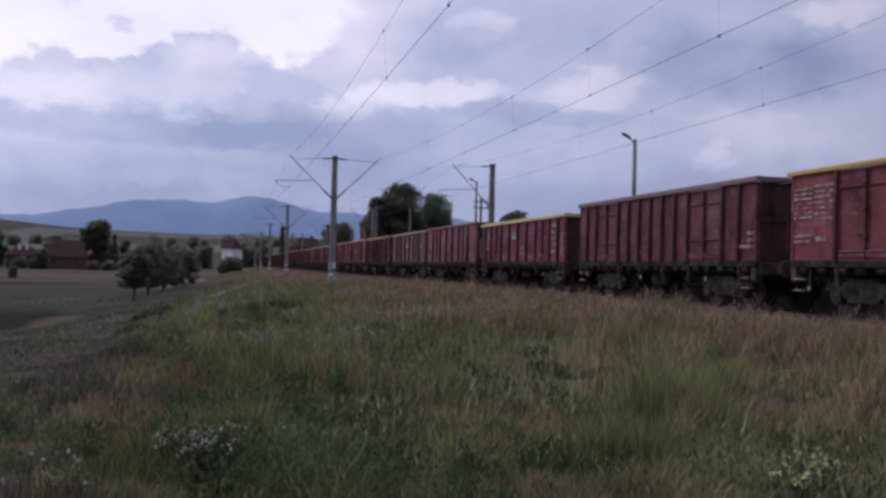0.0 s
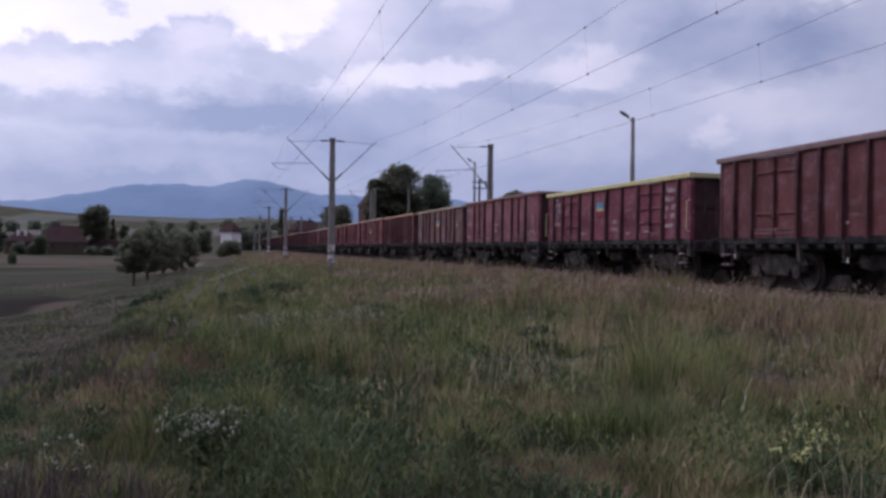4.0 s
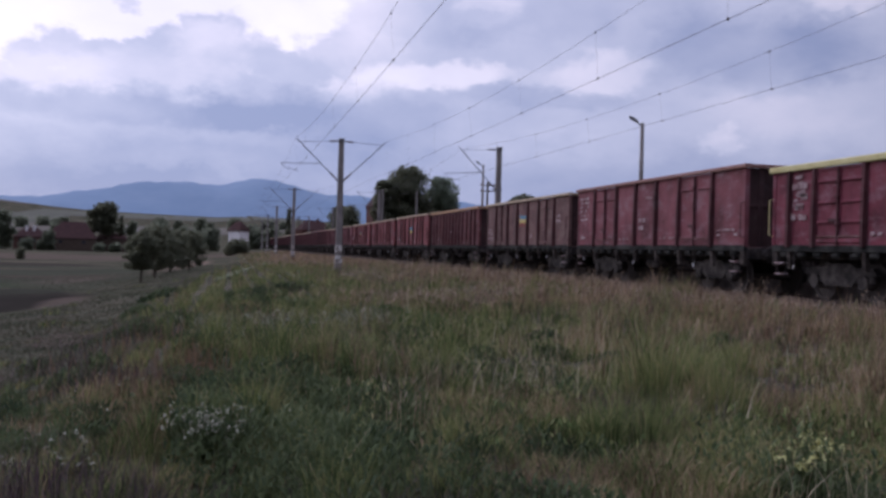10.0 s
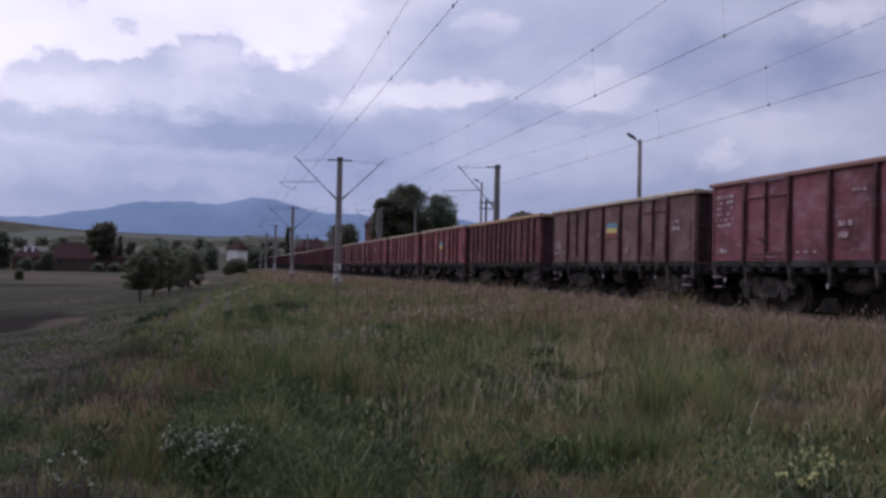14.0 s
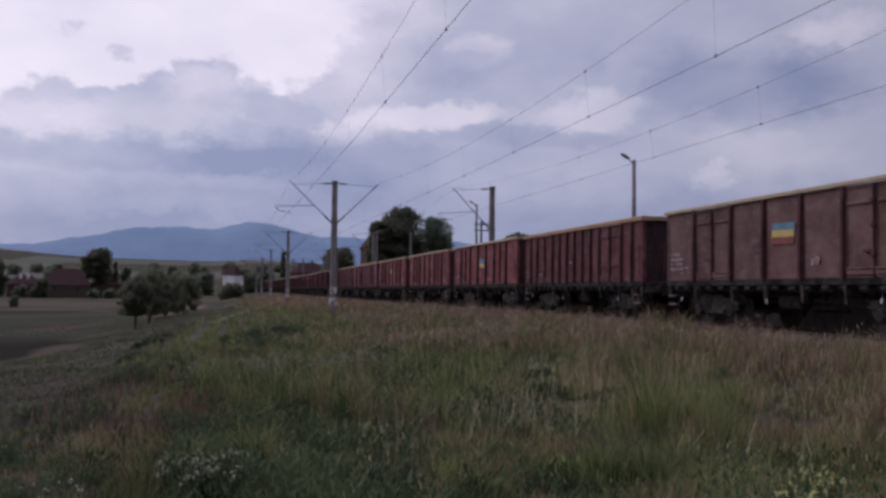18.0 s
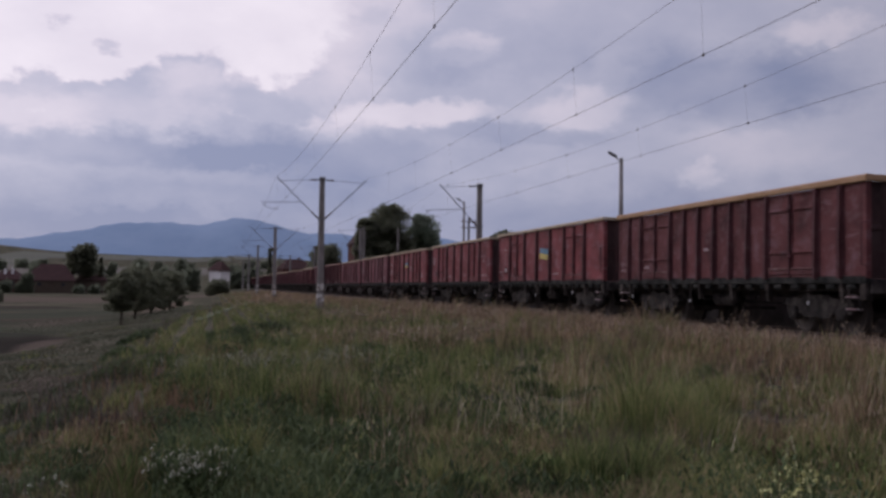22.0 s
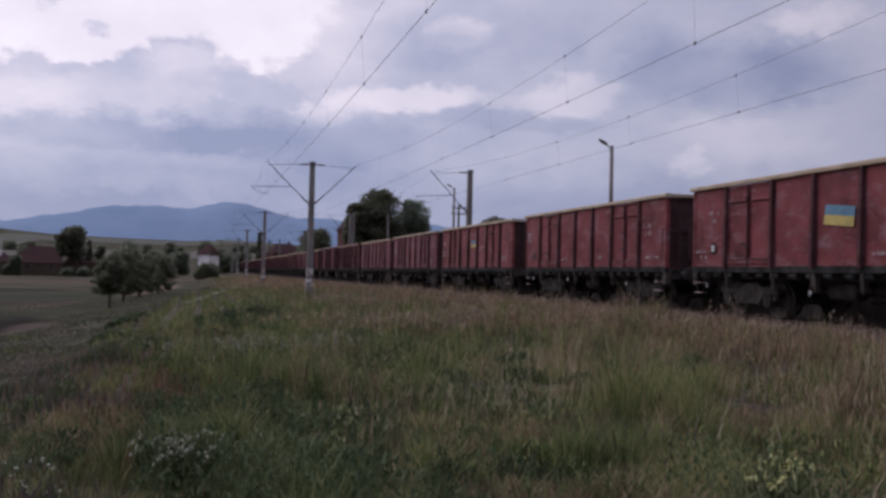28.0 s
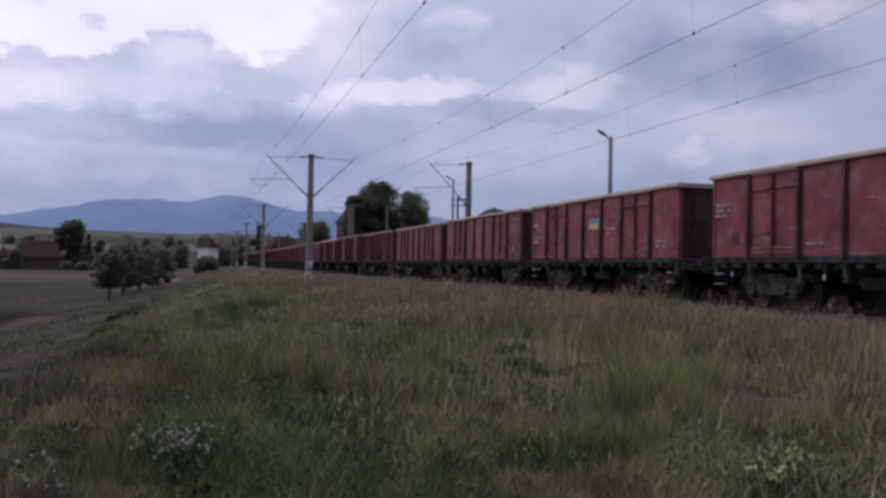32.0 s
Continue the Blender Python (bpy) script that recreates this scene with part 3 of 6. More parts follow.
tagged(grid_mesh("ground", spread(-2600, 2600, 0.3, 1.03), spread(-300, 4600, 0.35, 1.025), height, MEADOW),
       "rough meadow of green and dry grass on a low railway bank", "meadow", kind="structure")


def strip(name, x_of, ys, half, lift, material, label, category):
    """A ribbon that lies on the ground."""
    bm = bmesh.new()
    rows = []
    for y in ys:
        c = x_of(y)
        rows.append([bm.verts.new((x, y, float(height(x, y)) + lift)) for x in np.linspace(c - half, c + half, 7)])
    for a, b in zip(rows, rows[1:]):
        for k in range(6):
            bm.faces.new((a[k], a[k + 1], b[k + 1], b[k]))
    return tagged(part(name, bm, material, smooth=True), label, category, kind="structure")


def cross_strip(name, x0, x1, y_of, half, lift, material, label, category):
    bm = bmesh.new()
    rows = []
    for x in np.linspace(x0, x1, 40):
        c = y_of(x)
        rows.append([bm.verts.new((x, y, float(height(x, y)) + lift)) for y in np.linspace(c - half, c + half, 9)])
    for a, b in zip(rows, rows[1:]):
        for k in range(8):
            bm.faces.new((a[k], b[k], b[k + 1], a[k + 1]))
    return tagged(part(name, bm, material, smooth=True), label, category, kind="structure")


def path_x(y):
    """The middle of the footpath along the edge of the bank."""
    return -0.33 + 0.0755 * (y - 44.4) + 0.00031 * (y - 44.4) ** 2


strip("footpath", path_x, list(np.linspace(43, 88, 60)), 0.20, 0.05, PATH, "narrow trodden footpath along the edge of the bank", "path")


for k, (x0, x1, y0, hw, mat, lb) in enumerate(((-420, -120, 760, 70, "GREEN_FIELD", "green field on the far hillside"), (-140, 160, 640, 55, "TAN_FIELD", "tan stubble field on the far hillside"),
                                               (-520, -190, 560, 45, "TAN_FIELD", "tan stubble field on the far hillside"), (-160, 60, 880, 60, "GREEN_FIELD", "green field on the far hillside"), (-330, -190, 1060, 40, "TAN_FIELD", "tan stubble field on the far hillside"))):
    cross_strip("field_strip", x0, x1, lambda x: y0 + 0.1 * x, hw, 0.35, GREEN_FIELD if mat == "GREEN_FIELD" else TAN_FIELD, lb, "field")


def mountain():
    # ridge heights, in degrees above the eye, by the sines below
    xs = np.linspace(-2600, 2600, 160)

    def top(x):
        a = np.degrees(np.arctan2(x, 4000))
        e = 3.03 + 0.75 * np.exp(-((a - 1.9) / 2.0) ** 2) + 0.40 * np.exp(-((a + 3.2) / 3.2) ** 2) - 0.8 * smoothstep(-4, -12, a) - 0.012 * np.clip(a - 5, 0, 30)
        e = e - 0.5 * smoothstep(9, 22, a) + 0.04 * np.sin(a * 2.1) + 0.03 * np.sin(a * 5.3 + 1)
        return 4000 * np.tan(np.radians(e)) / np.cos(np.radians(a))
    ys = np.linspace(3000, 4400, 24)

    def z(X, Y):
        rise = np.where(Y < 4000, smoothstep(2900, 4000, Y), 1 - 0.6 * smoothstep(4000, 4500, Y))
        return -60 + (top(X) + 60) * rise + 9 * np.sin(X * 0.011 + Y * 0.004) * np.sin(Y * 0.009) * (Y < 3900)
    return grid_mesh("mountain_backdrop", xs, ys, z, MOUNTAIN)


tagged(mountain(), "long forested mountain ridge in the distance, coloured with blue haze", "mountain", kind="structure")


# ---- the railway ----
def bend(y):
    """How far the track swings to the east of its straight line."""
    return max(0.0, y - 350.0) ** 2 / 1100.0


def track_point(y, off=0.0):
    s = 2 * max(0.0, y - 350.0) / 1100.0
    n = Vector((1, -s)).normalized()
    return TRACK + bend(y) + off * n.x, y + off * n.y


def ribbon(name, outline, ys, material, parent=None):
    """A bar of the given outline (offset, height) along the track."""
    bm = bmesh.new()
    rows = []
    for y in ys:
        rows.append([bm.verts.new((*track_point(y, o), z)) for o, z in outline])
    n = len(outline)
    for a, b in zip(rows, rows[1:]):
        for k in range(n):
            bm.faces.new((a[k], a[(k + 1) % n], b[(k + 1) % n], b[k]))
    bm.faces.new(rows[0])
    bm.faces.new(rows[-1][::-1])
    bmesh.ops.recalc_face_normals(bm, faces=bm.faces)
    return part(name, bm, material, parent)


# an added, unseen screen: it closes the view under the wagons with dark
tagged(part("retaining_wall", box(TRACK + 2.35, TRACK + 2.75, -60, 320, -0.7, 1.08, 0.03), GAP_SCREEN), "dark screen added beyond the track to keep the gaps under the wagons black", "wall", kind="structure")
YS = [-60] + list(range(0, 320, 40)) + list(range(320, 480, 10))
tagged(ribbon("ballast_bed", ((-2.3, -0.62), (2.3, -0.62), (1.7, -0.2), (-1.7, -0.2)), YS, BALLAST), "grey-brown ballast bed under the railway track", "ballast", kind="structure")
track = tagged(empty("railway_track"), "rusty steel rails on concrete sleepers", "track", kind="structure")
for o in (-0.75, 0.75):
    ribbon("rail", ((o - 0.07, -0.17), (o + 0.07, -0.17), (o + 0.07, -0.155), (o + 0.012, -0.13), (o + 0.012, -0.05), (o + 0.035, -0.03), (o + 0.035, 0), (o - 0.035, 0), (o - 0.035, -0.03), (o - 0.012, -0.05), (o - 0.012, -0.13), (o - 0.07, -0.155)), YS, RAIL, track)
for i in range(230):
    y = 2 + 0.6 * i
    shared("sleeper", "sleeper", lambda: box(-1.25, 1.25, -0.13, 0.13, -0.28, -0.172, 0.02), SLEEPER, track, pose(TRACK, y, 0))


# ---- the train ----
WALL0 = 1.22
# posts of the three kinds of wagon, from the far end of the box; doors stand between two posts
RIBS = {"A": (1.76, 3.80, 5.40, 7.00, 8.60, 10.64), "C": (0.83, 1.70, 3.67, 4.52, 5.36, 6.20, 7.04, 7.88, 8.73, 10.70, 11.57), "D": (0.75, 1.77, 3.57, 4.88, 6.20, 7.52, 8.83, 10.63, 11.65)}
DOORS = {"A": ((1.76, 3.80), (8.60, 10.64)), "C": ((1.70, 3.67), (8.73, 10.70)), "D": ((1.77, 3.57), (8.83, 10.63))}


def wheelset_mesh():
    bm = tube([(-0.95, 0, 0), (0.95, 0, 0)], 0.08, 8)
    for s in (-1, 1):
        prof = ((0.66, 0.50), (0.69, 0.50), (0.70, 0.46), (0.80, 0.455), (0.80, 0.40), (0.75, 0.38), (0.75, 0.16), (0.79, 0.12), (0.70, 0.12), (0.70, 0.36), (0.67, 0.39))
        rings = []
        for x, r in prof:
            rings.append([bm.verts.new((s * x, r * math.cos(a), r * math.sin(a))) for a in (2 * math.pi * k / 20 for k in range(20))])
        for a, b in zip(rings, rings[1:] + rings[:1]):
            for k in range(20):
                bm.faces.new((a[k], a[(k + 1) % 20], b[(k + 1) % 20], b[k]))
        for k in range(3):           # marks on the plate
            a = 2.1 * k
            box(s * 0.75, s * 0.765, 0.2 * math.cos(a) - 0.04, 0.2 * math.cos(a) + 0.04, 0.2 * math.sin(a) - 0.04, 0.2 * math.sin(a) + 0.04, bm=bm)
    bmesh.ops.recalc_face_normals(bm, faces=bm.faces)
    return bm


def bogie_frame_mesh():
    bm = bmesh.new()
    for s in (-1, 1):
        x0, x1 = sorted((s * 0.93, s * 1.09))
        # a side frame that is deep in the middle and rises over the axle boxes
        prof = ((-1.35, 0.62), (-1.2, 0.78), (-0.62, 0.78), (-0.45, 0.86), (0.45, 0.86), (0.62, 0.78), (1.2, 0.78), (1.35, 0.62), (1.1, 0.60), (0.72, 0.60), (0.5, 0.36), (-0.5, 0.36), (-0.72, 0.60), (-1.1, 0.60))
        a = [bm.verts.new((x0, y, z)) for y, z in prof]
        b = [bm.verts.new((x1, y, z)) for y, z in prof]
        bm.faces.new(a)
        bm.faces.new(b[::-1])
        for k in range(len(prof)):
            bm.faces.new((a[k], b[k], b[(k + 1) % len(prof)], a[(k + 1) % len(prof)]))
    box(-1.0, 1.0, -0.22, 0.22, 0.48, 0.8, 0.03, bm)
    bmesh.ops.recalc_face_normals(bm, faces=bm.faces)
    return bm


def spring_mesh():
    bm = bmesh.new()
    pts, rad = [], []
    for k in range(9):
        pts.append((0, 0, 0.44 + 0.035 * k))
        rad.append(0.07 if k % 2 == 0 else 0.09)
    return tube(pts, rad, 8, bm)


def buffer_mesh():
    bm = tube([(0, 0, 0), (0, 0.28, 0)], 0.1, 10)
    tube([(0, 0.26, 0), (0, 0.46, 0)], 0.075, 10, bm)
    tube([(0, 0.45, 0), (0, 0.485, 0), (0, 0.52, 0)], (0.22, 0.23, 0.19), 14, bm)
    return bm


def gusset_mesh():
    """A plate under a post that tapers back to the frame."""
    bm = bmesh.new()
    prof = ((-0.04, 0), (0.1, 0), (0.1, -0.40), (0.0, -0.40))
    a = [bm.verts.new((x, -0.05, z)) for x, z in prof]
    b = [bm.verts.new((x, 0.05, z)) for x, z in prof]
    bm.faces.new(a)
    bm.faces.new(b[::-1])
    for k in range(4):
        bm.faces.new((a[k], b[k], b[(k + 1) % 4], a[(k + 1) % 4]))
    bmesh.ops.recalc_face_normals(bm, faces=bm.faces)
    return bm


def coupler_mesh():
    bm = box(-0.06, 0.06, 0, 0.3, -0.06, 0.06, 0.015)
    tube([(0, 0.3, -0.05), (0, 0.42, 0.0), (0, 0.44, 0.1), (0, 0.34, 0.13)], 0.035, 8, bm)
    tube([(0.03, 0.36, 0.05), (0.06, 0.42, -0.18), (0.03, 0.44, -0.34), (-0.03, 0.44, -0.34), (-0.06, 0.42, -0.18), (-0.03, 0.36, 0.05)], 0.02, 6, bm)
    return bm


def panel_mesh(width, h, dent):
    """A sheet with a shallow swell between its posts."""
    bm = bmesh.new()
    cols, rows = 4, 4
    vs = []
    for s, thick in ((0, 0.0), (1, 0.012)):
        for i in range(cols + 1):
            for j in range(rows + 1):
                u, v = i / cols, j / rows
                d = dent * math.sin(math.pi * u) * math.sin(math.pi * v) * (1 + 0.4 * math.sin(5 * u + 3 * v))
                vs.append(bm.verts.new((thick - d, u * width, v * h)))
    n = (cols + 1) * (rows + 1)
    for i in range(cols):
        for j in range(rows):
            k = i * (rows + 1) + j
            q = (k, k + 1, k + rows + 2, k + rows + 1)
            bm.faces.new([vs[x] for x in q])
            bm.faces.new([vs[n + x] for x in q[::-1]])
    return bm


def rib_mesh(h, depth=0.115, half=0.06):
    """A pressed hat-section post that grows shallower to its top."""
    bm = bmesh.new()
    rows = []
    for z, d in ((0, depth), (h * 0.45, depth), (h, depth * 0.75)):
        rows.append([bm.verts.new((x, y, z)) for x, y in ((0.0, -half - 0.02), (-0.012, -half - 0.02), (-0.016, -half), (-d, -half + 0.012), (-d, half - 0.012), (-0.016, half), (-0.012, half + 0.02), (0.0, half + 0.02))])
    for a, b in zip(rows, rows[1:]):
        for k in range(8):
            bm.faces.new((a[k], b[k], b[(k + 1) % 8], a[(k + 1) % 8]))
    for ring in (rows[0], rows[-1]):
        bm.faces.new(ring)
    bmesh.ops.recalc_face_normals(bm, faces=bm.faces)
    return bm


def rim_mesh(length, tall):
    """A rolled steel section with rounded shoulders that caps the wall."""
    bm = bmesh.new()
    prof = ((-0.085, 0.0), (-0.095, 0.02), (-0.095, tall - 0.025), (-0.075, tall), (0.075, tall), (0.085, tall - 0.015), (0.085, 0.02), (0.0, 0.0))
    ends = [[bm.verts.new((x, y, z)) for x, z in prof] for y in (-length / 2, length / 2)]
    for k in range(len(prof)):
        q = (k + 1) % len(prof)
        bm.faces.new((ends[0][k], ends[1][k], ends[1][q], ends[0][q]))
    bm.faces.new(ends[0][::-1])
    bm.faces.new(ends[1])
    bmesh.ops.recalc_face_normals(bm, faces=bm.faces)
    return bm


def leaf_mesh(width, h, ridges):
    """A door leaf: a framed sheet with pressed ridges across it."""
    bm = box(0, 0.014, 0, width, 0, h)
    for z0, z1 in ((0.0, 0.07), (h - 0.07, h)):
        box(-0.028, -0.001, 0.0, width, z0, z1, 0.008, bm)
    for y0, y1 in ((0.0, 0.055), (width - 0.055, width)):
        box(-0.022, -0.001, y0, y1, 0.072, h - 0.072, 0.008, bm)
    for q in ridges:
        box(-0.05, -0.002, 0.09, width - 0.09, q * h - 0.02, q * h + 0.045, 0.015, bm)
    return bm


def stencil_mesh(seed, w, h, lines):
    """Rows of worn bars where the lettering cannot be read."""
    r = random.Random(seed)
    bm = bmesh.new()
    for i in range(lines):
        z = h * (1 - (i + 0.7) / lines)
        y = 0.0
        while y < w:
            step = r.uniform(0.06, 0.3) * min(1, w)
            if r.random() < 0.75:
                box(-0.004, 0, y, min(w, y + step * 0.85), z, z + h / lines * r.uniform(0.4, 0.62), 0, bm)
            y += step
    return bm


def gondola(name, style, paint, rim, top, seed, near=True, emblem=None, marks=(), plate=False, label=""):
    """An open goods wagon; its far end is at +y, its origin on the rails in the middle."""
    r = random.Random(seed)
    w = empty(name)
    P, R = PAINT[paint], RIM[rim]
    cap = 0.105 if style == "A" else 0.14
    h = top + 0.03 - WALL0 - cap
    ribs, doors = RIBS[style], DOORS[style]
    ends = [0.0] + list(ribs) + [2 * HALF]
    ridges = {"A": (0.80,), "C": (0.80, 0.3), "D": (0.82, 0.55, 0.3)}[style]
    for side in (-1, 1):
        turn = pose(0, 0, 0) if side < 0 else pose(0, 0, 0, 0, 0, 180)

        def lay(u0, x=-1.40, z=WALL0):
            """u runs from the far end to the near end on the side that faces west."""
            return turn @ pose(x, HALF - u0, z)
        if near:
            for a, b in zip(ends, ends[1:]):
                if (a, b) in doors:
                    half = (b - a) / 2
                    for u in (a + half, b):
                        shared("door_leaf", ("leaf", style, round(half, 2), round(h, 2)), lambda: leaf_mesh(half - 0.03, h - 0.02, ridges), P, w, lay(u - 0.015, -1.405, WALL0 + 0.01))
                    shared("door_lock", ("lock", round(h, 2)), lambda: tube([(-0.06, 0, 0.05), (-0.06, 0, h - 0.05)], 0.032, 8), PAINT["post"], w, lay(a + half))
                    for z in (0.5, 1.1, h - 0.35):
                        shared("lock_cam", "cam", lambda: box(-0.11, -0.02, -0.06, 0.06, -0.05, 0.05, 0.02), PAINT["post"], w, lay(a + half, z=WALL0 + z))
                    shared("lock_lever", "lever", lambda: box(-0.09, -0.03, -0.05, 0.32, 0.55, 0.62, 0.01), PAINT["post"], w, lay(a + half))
                    shared("door_ledge", ("ledge", round(b - a, 2)), lambda: box(-0.075, -0.01, -(b - a) / 2 + 0.10, (b - a) / 2 - 0.10, 0, 0.05, 0.012), LEDGE, w, lay(a + half, z=WALL0 + 0.20), "door ledge worn to pale dusty steel")
                    shared("door_foot", ("foot", round(b - a, 2)), lambda: box(-0.06, -0.01, -(b - a) / 2 + 0.10, (b - a) / 2 - 0.10, 0, 0.10, 0.012), P, w, lay(a + half, z=WALL0 + 0.09))
                else:
                    shared("panel", ("panel", round(b - a, 2), round(h, 2)), lambda: panel_mesh(b - a, h, 0.022), P, w, lay(b))
            for u in ribs:
                shared("post", ("rib", round(h, 2)), lambda: rib_mesh(h), PAINT["post"], w, lay(u), "dark steel post with side shade put into its paint")
            for u in (0.06, 2 * HALF - 0.06):
                shared("corner_post", ("corner", round(h, 2)), lambda: box(-0.03, 0.10, -0.06, 0.06, 0, h, 0.012), P, w, lay(u))
        else:
            shared("side_wall", ("wall", round(h, 2)), lambda: box(0, 0.012, 0, 2 * HALF, 0, h), P, w, lay(2 * HALF))
            if side < 0:
                for u in [0.06] + list(ribs) + [2 * HALF - 0.06]:
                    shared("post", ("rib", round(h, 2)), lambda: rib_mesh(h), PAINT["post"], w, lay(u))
        shared("top_rim", ("rim", cap), lambda: rim_mesh(2 * HALF + 0.16, cap), R, w, turn @ pose(-1.40, 0, WALL0 + h))
        shared("sole_bar", "sole", lambda: box(-0.04, 0.06, -HALF + 0.02, HALF - 0.02, -0.27, -0.03, 0.012), GRIME, w, turn @ pose(-1.12, 0, WALL0))
        shared("wall_sill", "sill", lambda: box(-0.035, 0.08, -HALF + 0.01, HALF - 0.01, -0.115, 0.045, 0.012), SILL, w, turn @ pose(-1.40, 0, WALL0), "black greasy sill under the wall")
        if near:
            for u in ribs if style == "A" else ribs[::2]:
                shared("gusset", "gusset", gusset_mesh, LEG, w, lay(u, -1.40, WALL0 - 0.116))
            for u in (0.13, 2 * HALF - 0.13):
                shared("corner_leg", "cornerleg", lambda: box(-0.03, 0.16, -0.11, 0.11, -0.46, -0.118, 0.02), LEG, w, lay(u, -1.39))
            for k in range(18):
                shared("flap_hinge", "hinge", lambda: box(-0.05, 0.03, -0.16, 0.16, -0.12, 0, 0.03), SILL, w, lay(0.55 + 0.664 * k + r.uniform(-0.05, 0.05), -1.37, WALL0 - 0.116))
            for u in (0.42, 2 * HALF - 0.42):
                shared("step_iron", "step", lambda: tube([(0, -0.19, -0.2), (0, -0.19, -0.66), (0, 0.19, -0.66), (0, 0.19, -0.2)], 0.018, 6), GRIME, w, lay(u, -1.40))
                for z in (-0.655, -0.40):
                    shared("step_tread", "tread", lambda: box(-0.09, 0.07, -0.185, 0.185, 0, 0.028, 0.006), CHALK, w, lay(u, -1.40, WALL0 + z), "worn pale step tread")
                shared("grab_rail", "grab", lambda: tube([(0, -0.02, 0.25), (-0.11, -0.02, 0.27), (-0.11, -0.02, 1.12), (0, -0.02, 1.14)], 0.016, 6), RIM["yellow"] if style == "D" else PAINT["post"], w, lay(0.03 if u < 2 else 2 * HALF - 0.03, -1.43))
            for u in (0.9 + r.uniform(-0.2, 0.2), 5.3 + r.uniform(-0.8, 0.8), 9.9 + r.uniform(-0.5, 0.5)):
                z = WALL0 - 0.34 - r.uniform(0, 0.22)
                shared("hanger", "hanger", lambda: box(-0.015, -0.004, -0.016, 0.016, -0.06, 0.40), GRIME, w, lay(u, -1.40, z))
                shared("white_tab", ("tab", seed % 3), lambda: box(-0.025, 0, -0.026, 0.026, -0.06 - 0.02 * (seed % 3), 0.02, 0.008), WHITE, w, lay(u, -1.415, z), "small worn white tab")
    for s in (1, -1):
        turn = pose(0, 0, 0) if s > 0 else pose(0, 0, 0, 0, 0, 180)
        ew = shared("end_wall", ("end", round(h, 2)), lambda: box(-1.40, 1.40, HALF - 0.09, HALF - 0.075, WALL0, WALL0 + h), SHADED_END, w, turn, "dark end wall with its shade put into the paint")
        if near:
            for x in (-0.95, -0.32, 0.32, 0.95):
                shared("end_post", ("endrib", round(h, 2)), lambda: rib_mesh(h, 0.05, 0.06), SHADED_END, w, turn @ pose(x, HALF - 0.075, WALL0, 0, 0, -90))
            shared("end_beam", ("endbeam",), lambda: box(-1.38, 1.38, HALF - 0.075, HALF - 0.045, 0, 0.10, 0.01), SHADED_END, w, turn @ pose(0, 0, WALL0 + h * 0.5))
        shared("end_rim", ("endrim", cap), lambda: box(-1.312, 1.312, -0.06, 0.06, 0, cap - 0.005, 0.015), R, w, turn @ pose(0, HALF - 0.01, WALL0 + h))
        shared("headstock", "headstock", lambda: box(-1.32, 1.32, HALF - 0.1, HALF + 0.04, -0.32, -0.01, 0.015), GRIME, w, turn @ pose(0, 0, WALL0))
        for x in (-0.875, 0.875):
            shared("buffer", "buffer", buffer_mesh, GRIME, w, turn @ pose(x, HALF + 0.04, 1.06))
        shared("coupler", "coupler", coupler_mesh, GRIME, w, turn @ pose(0, HALF + 0.04, 1.04))
        bg = shared("bogie", "bogie", bogie_frame_mesh, BOGIE, w, turn @ pose(0, 4.0, 0))
        if near:
            for y in (-0.9, 0.9):
                shared("wheelset", "wheelset", wheelset_mesh, WHEEL, bg, pose(0, y, 0.46))
                for x in (-1.01, 1.01):
                    shared("axle_box", "axlebox", lambda: tube([(-0.1, 0, 0), (0.1, 0, 0), (0.13, 0, 0)], (0.17, 0.17, 0.12), 10), BOGIE, bg, pose(x, y, 0.46))
                    for dy in (-0.24, 0.24):
                        shared("spring", "spring", spring_mesh, BOGIE, bg, pose(x, y + dy, 0))
        else:
            for y in (-0.9, 0.9):
                shared("wheelset", "wheelset", wheelset_mesh, WHEEL, bg, pose(0, y, 0.46))
    shared("floor", "floor", lambda: box(-1.385, 1.385, -HALF + 0.1, HALF - 0.1, -0.05, -0.01), GRIME, w, pose(0, 0, WALL0))
    shared("centre_beam", "centrebeam", lambda: box(-0.3, 0.3, -HALF + 0.1, HALF - 0.1, -0.42, -0.052, 0.01), GRIME, w, pose(0, 0, WALL0))
    if near:
        shared("brake_tank", "tank", lambda: tube([(0.1, -0.5, 0.72), (0.1, -0.45, 0.72), (0.1, 0.45, 0.72), (0.1, 0.5, 0.72)], (0.1, 0.19, 0.19, 0.1), 14), GRIME, w, pose(-0.8, 0.6, 0))
        shared("brake_rigging", "rigging", lambda: tube([(0, -2.6, 0.62), (0, 2.6, 0.70)], 0.03, 6, tube([(-0.5, -0.3, 0.5), (0.5, -0.3, 0.5)], 0.03, 6)), GRIME, w, pose(-0.3, 0, 0))
        for u, uw, z, hh, n in marks:
            st = part("stencil", stencil_mesh(seed + int(u * 10), uw, hh, n), CHALK, w, "patch of faded white stencilled marks", pose(-1.437, HALF - u, WALL0 + z, 0, 0, 180) @ pose(0, 0, 0, 0, 0, 180) @ pose(0, -uw, 0))
            tagged(st, kind="stuff")
        if plate:
            part("frame_plate", box(-0.006, 0, -0.13, 0.13, -0.14, 0.14), GRIME, w, "dark square frame", pose(-1.437, HALF - 1.12, WALL0 + 0.5))
            if emblem:
                part("white_plate", box(-0.006, 0, -0.07, 0.07, -0.08, 0.08), WHITE, w, "small white square plate", pose(-1.445, HALF - 1.12, WALL0 + 0.5))
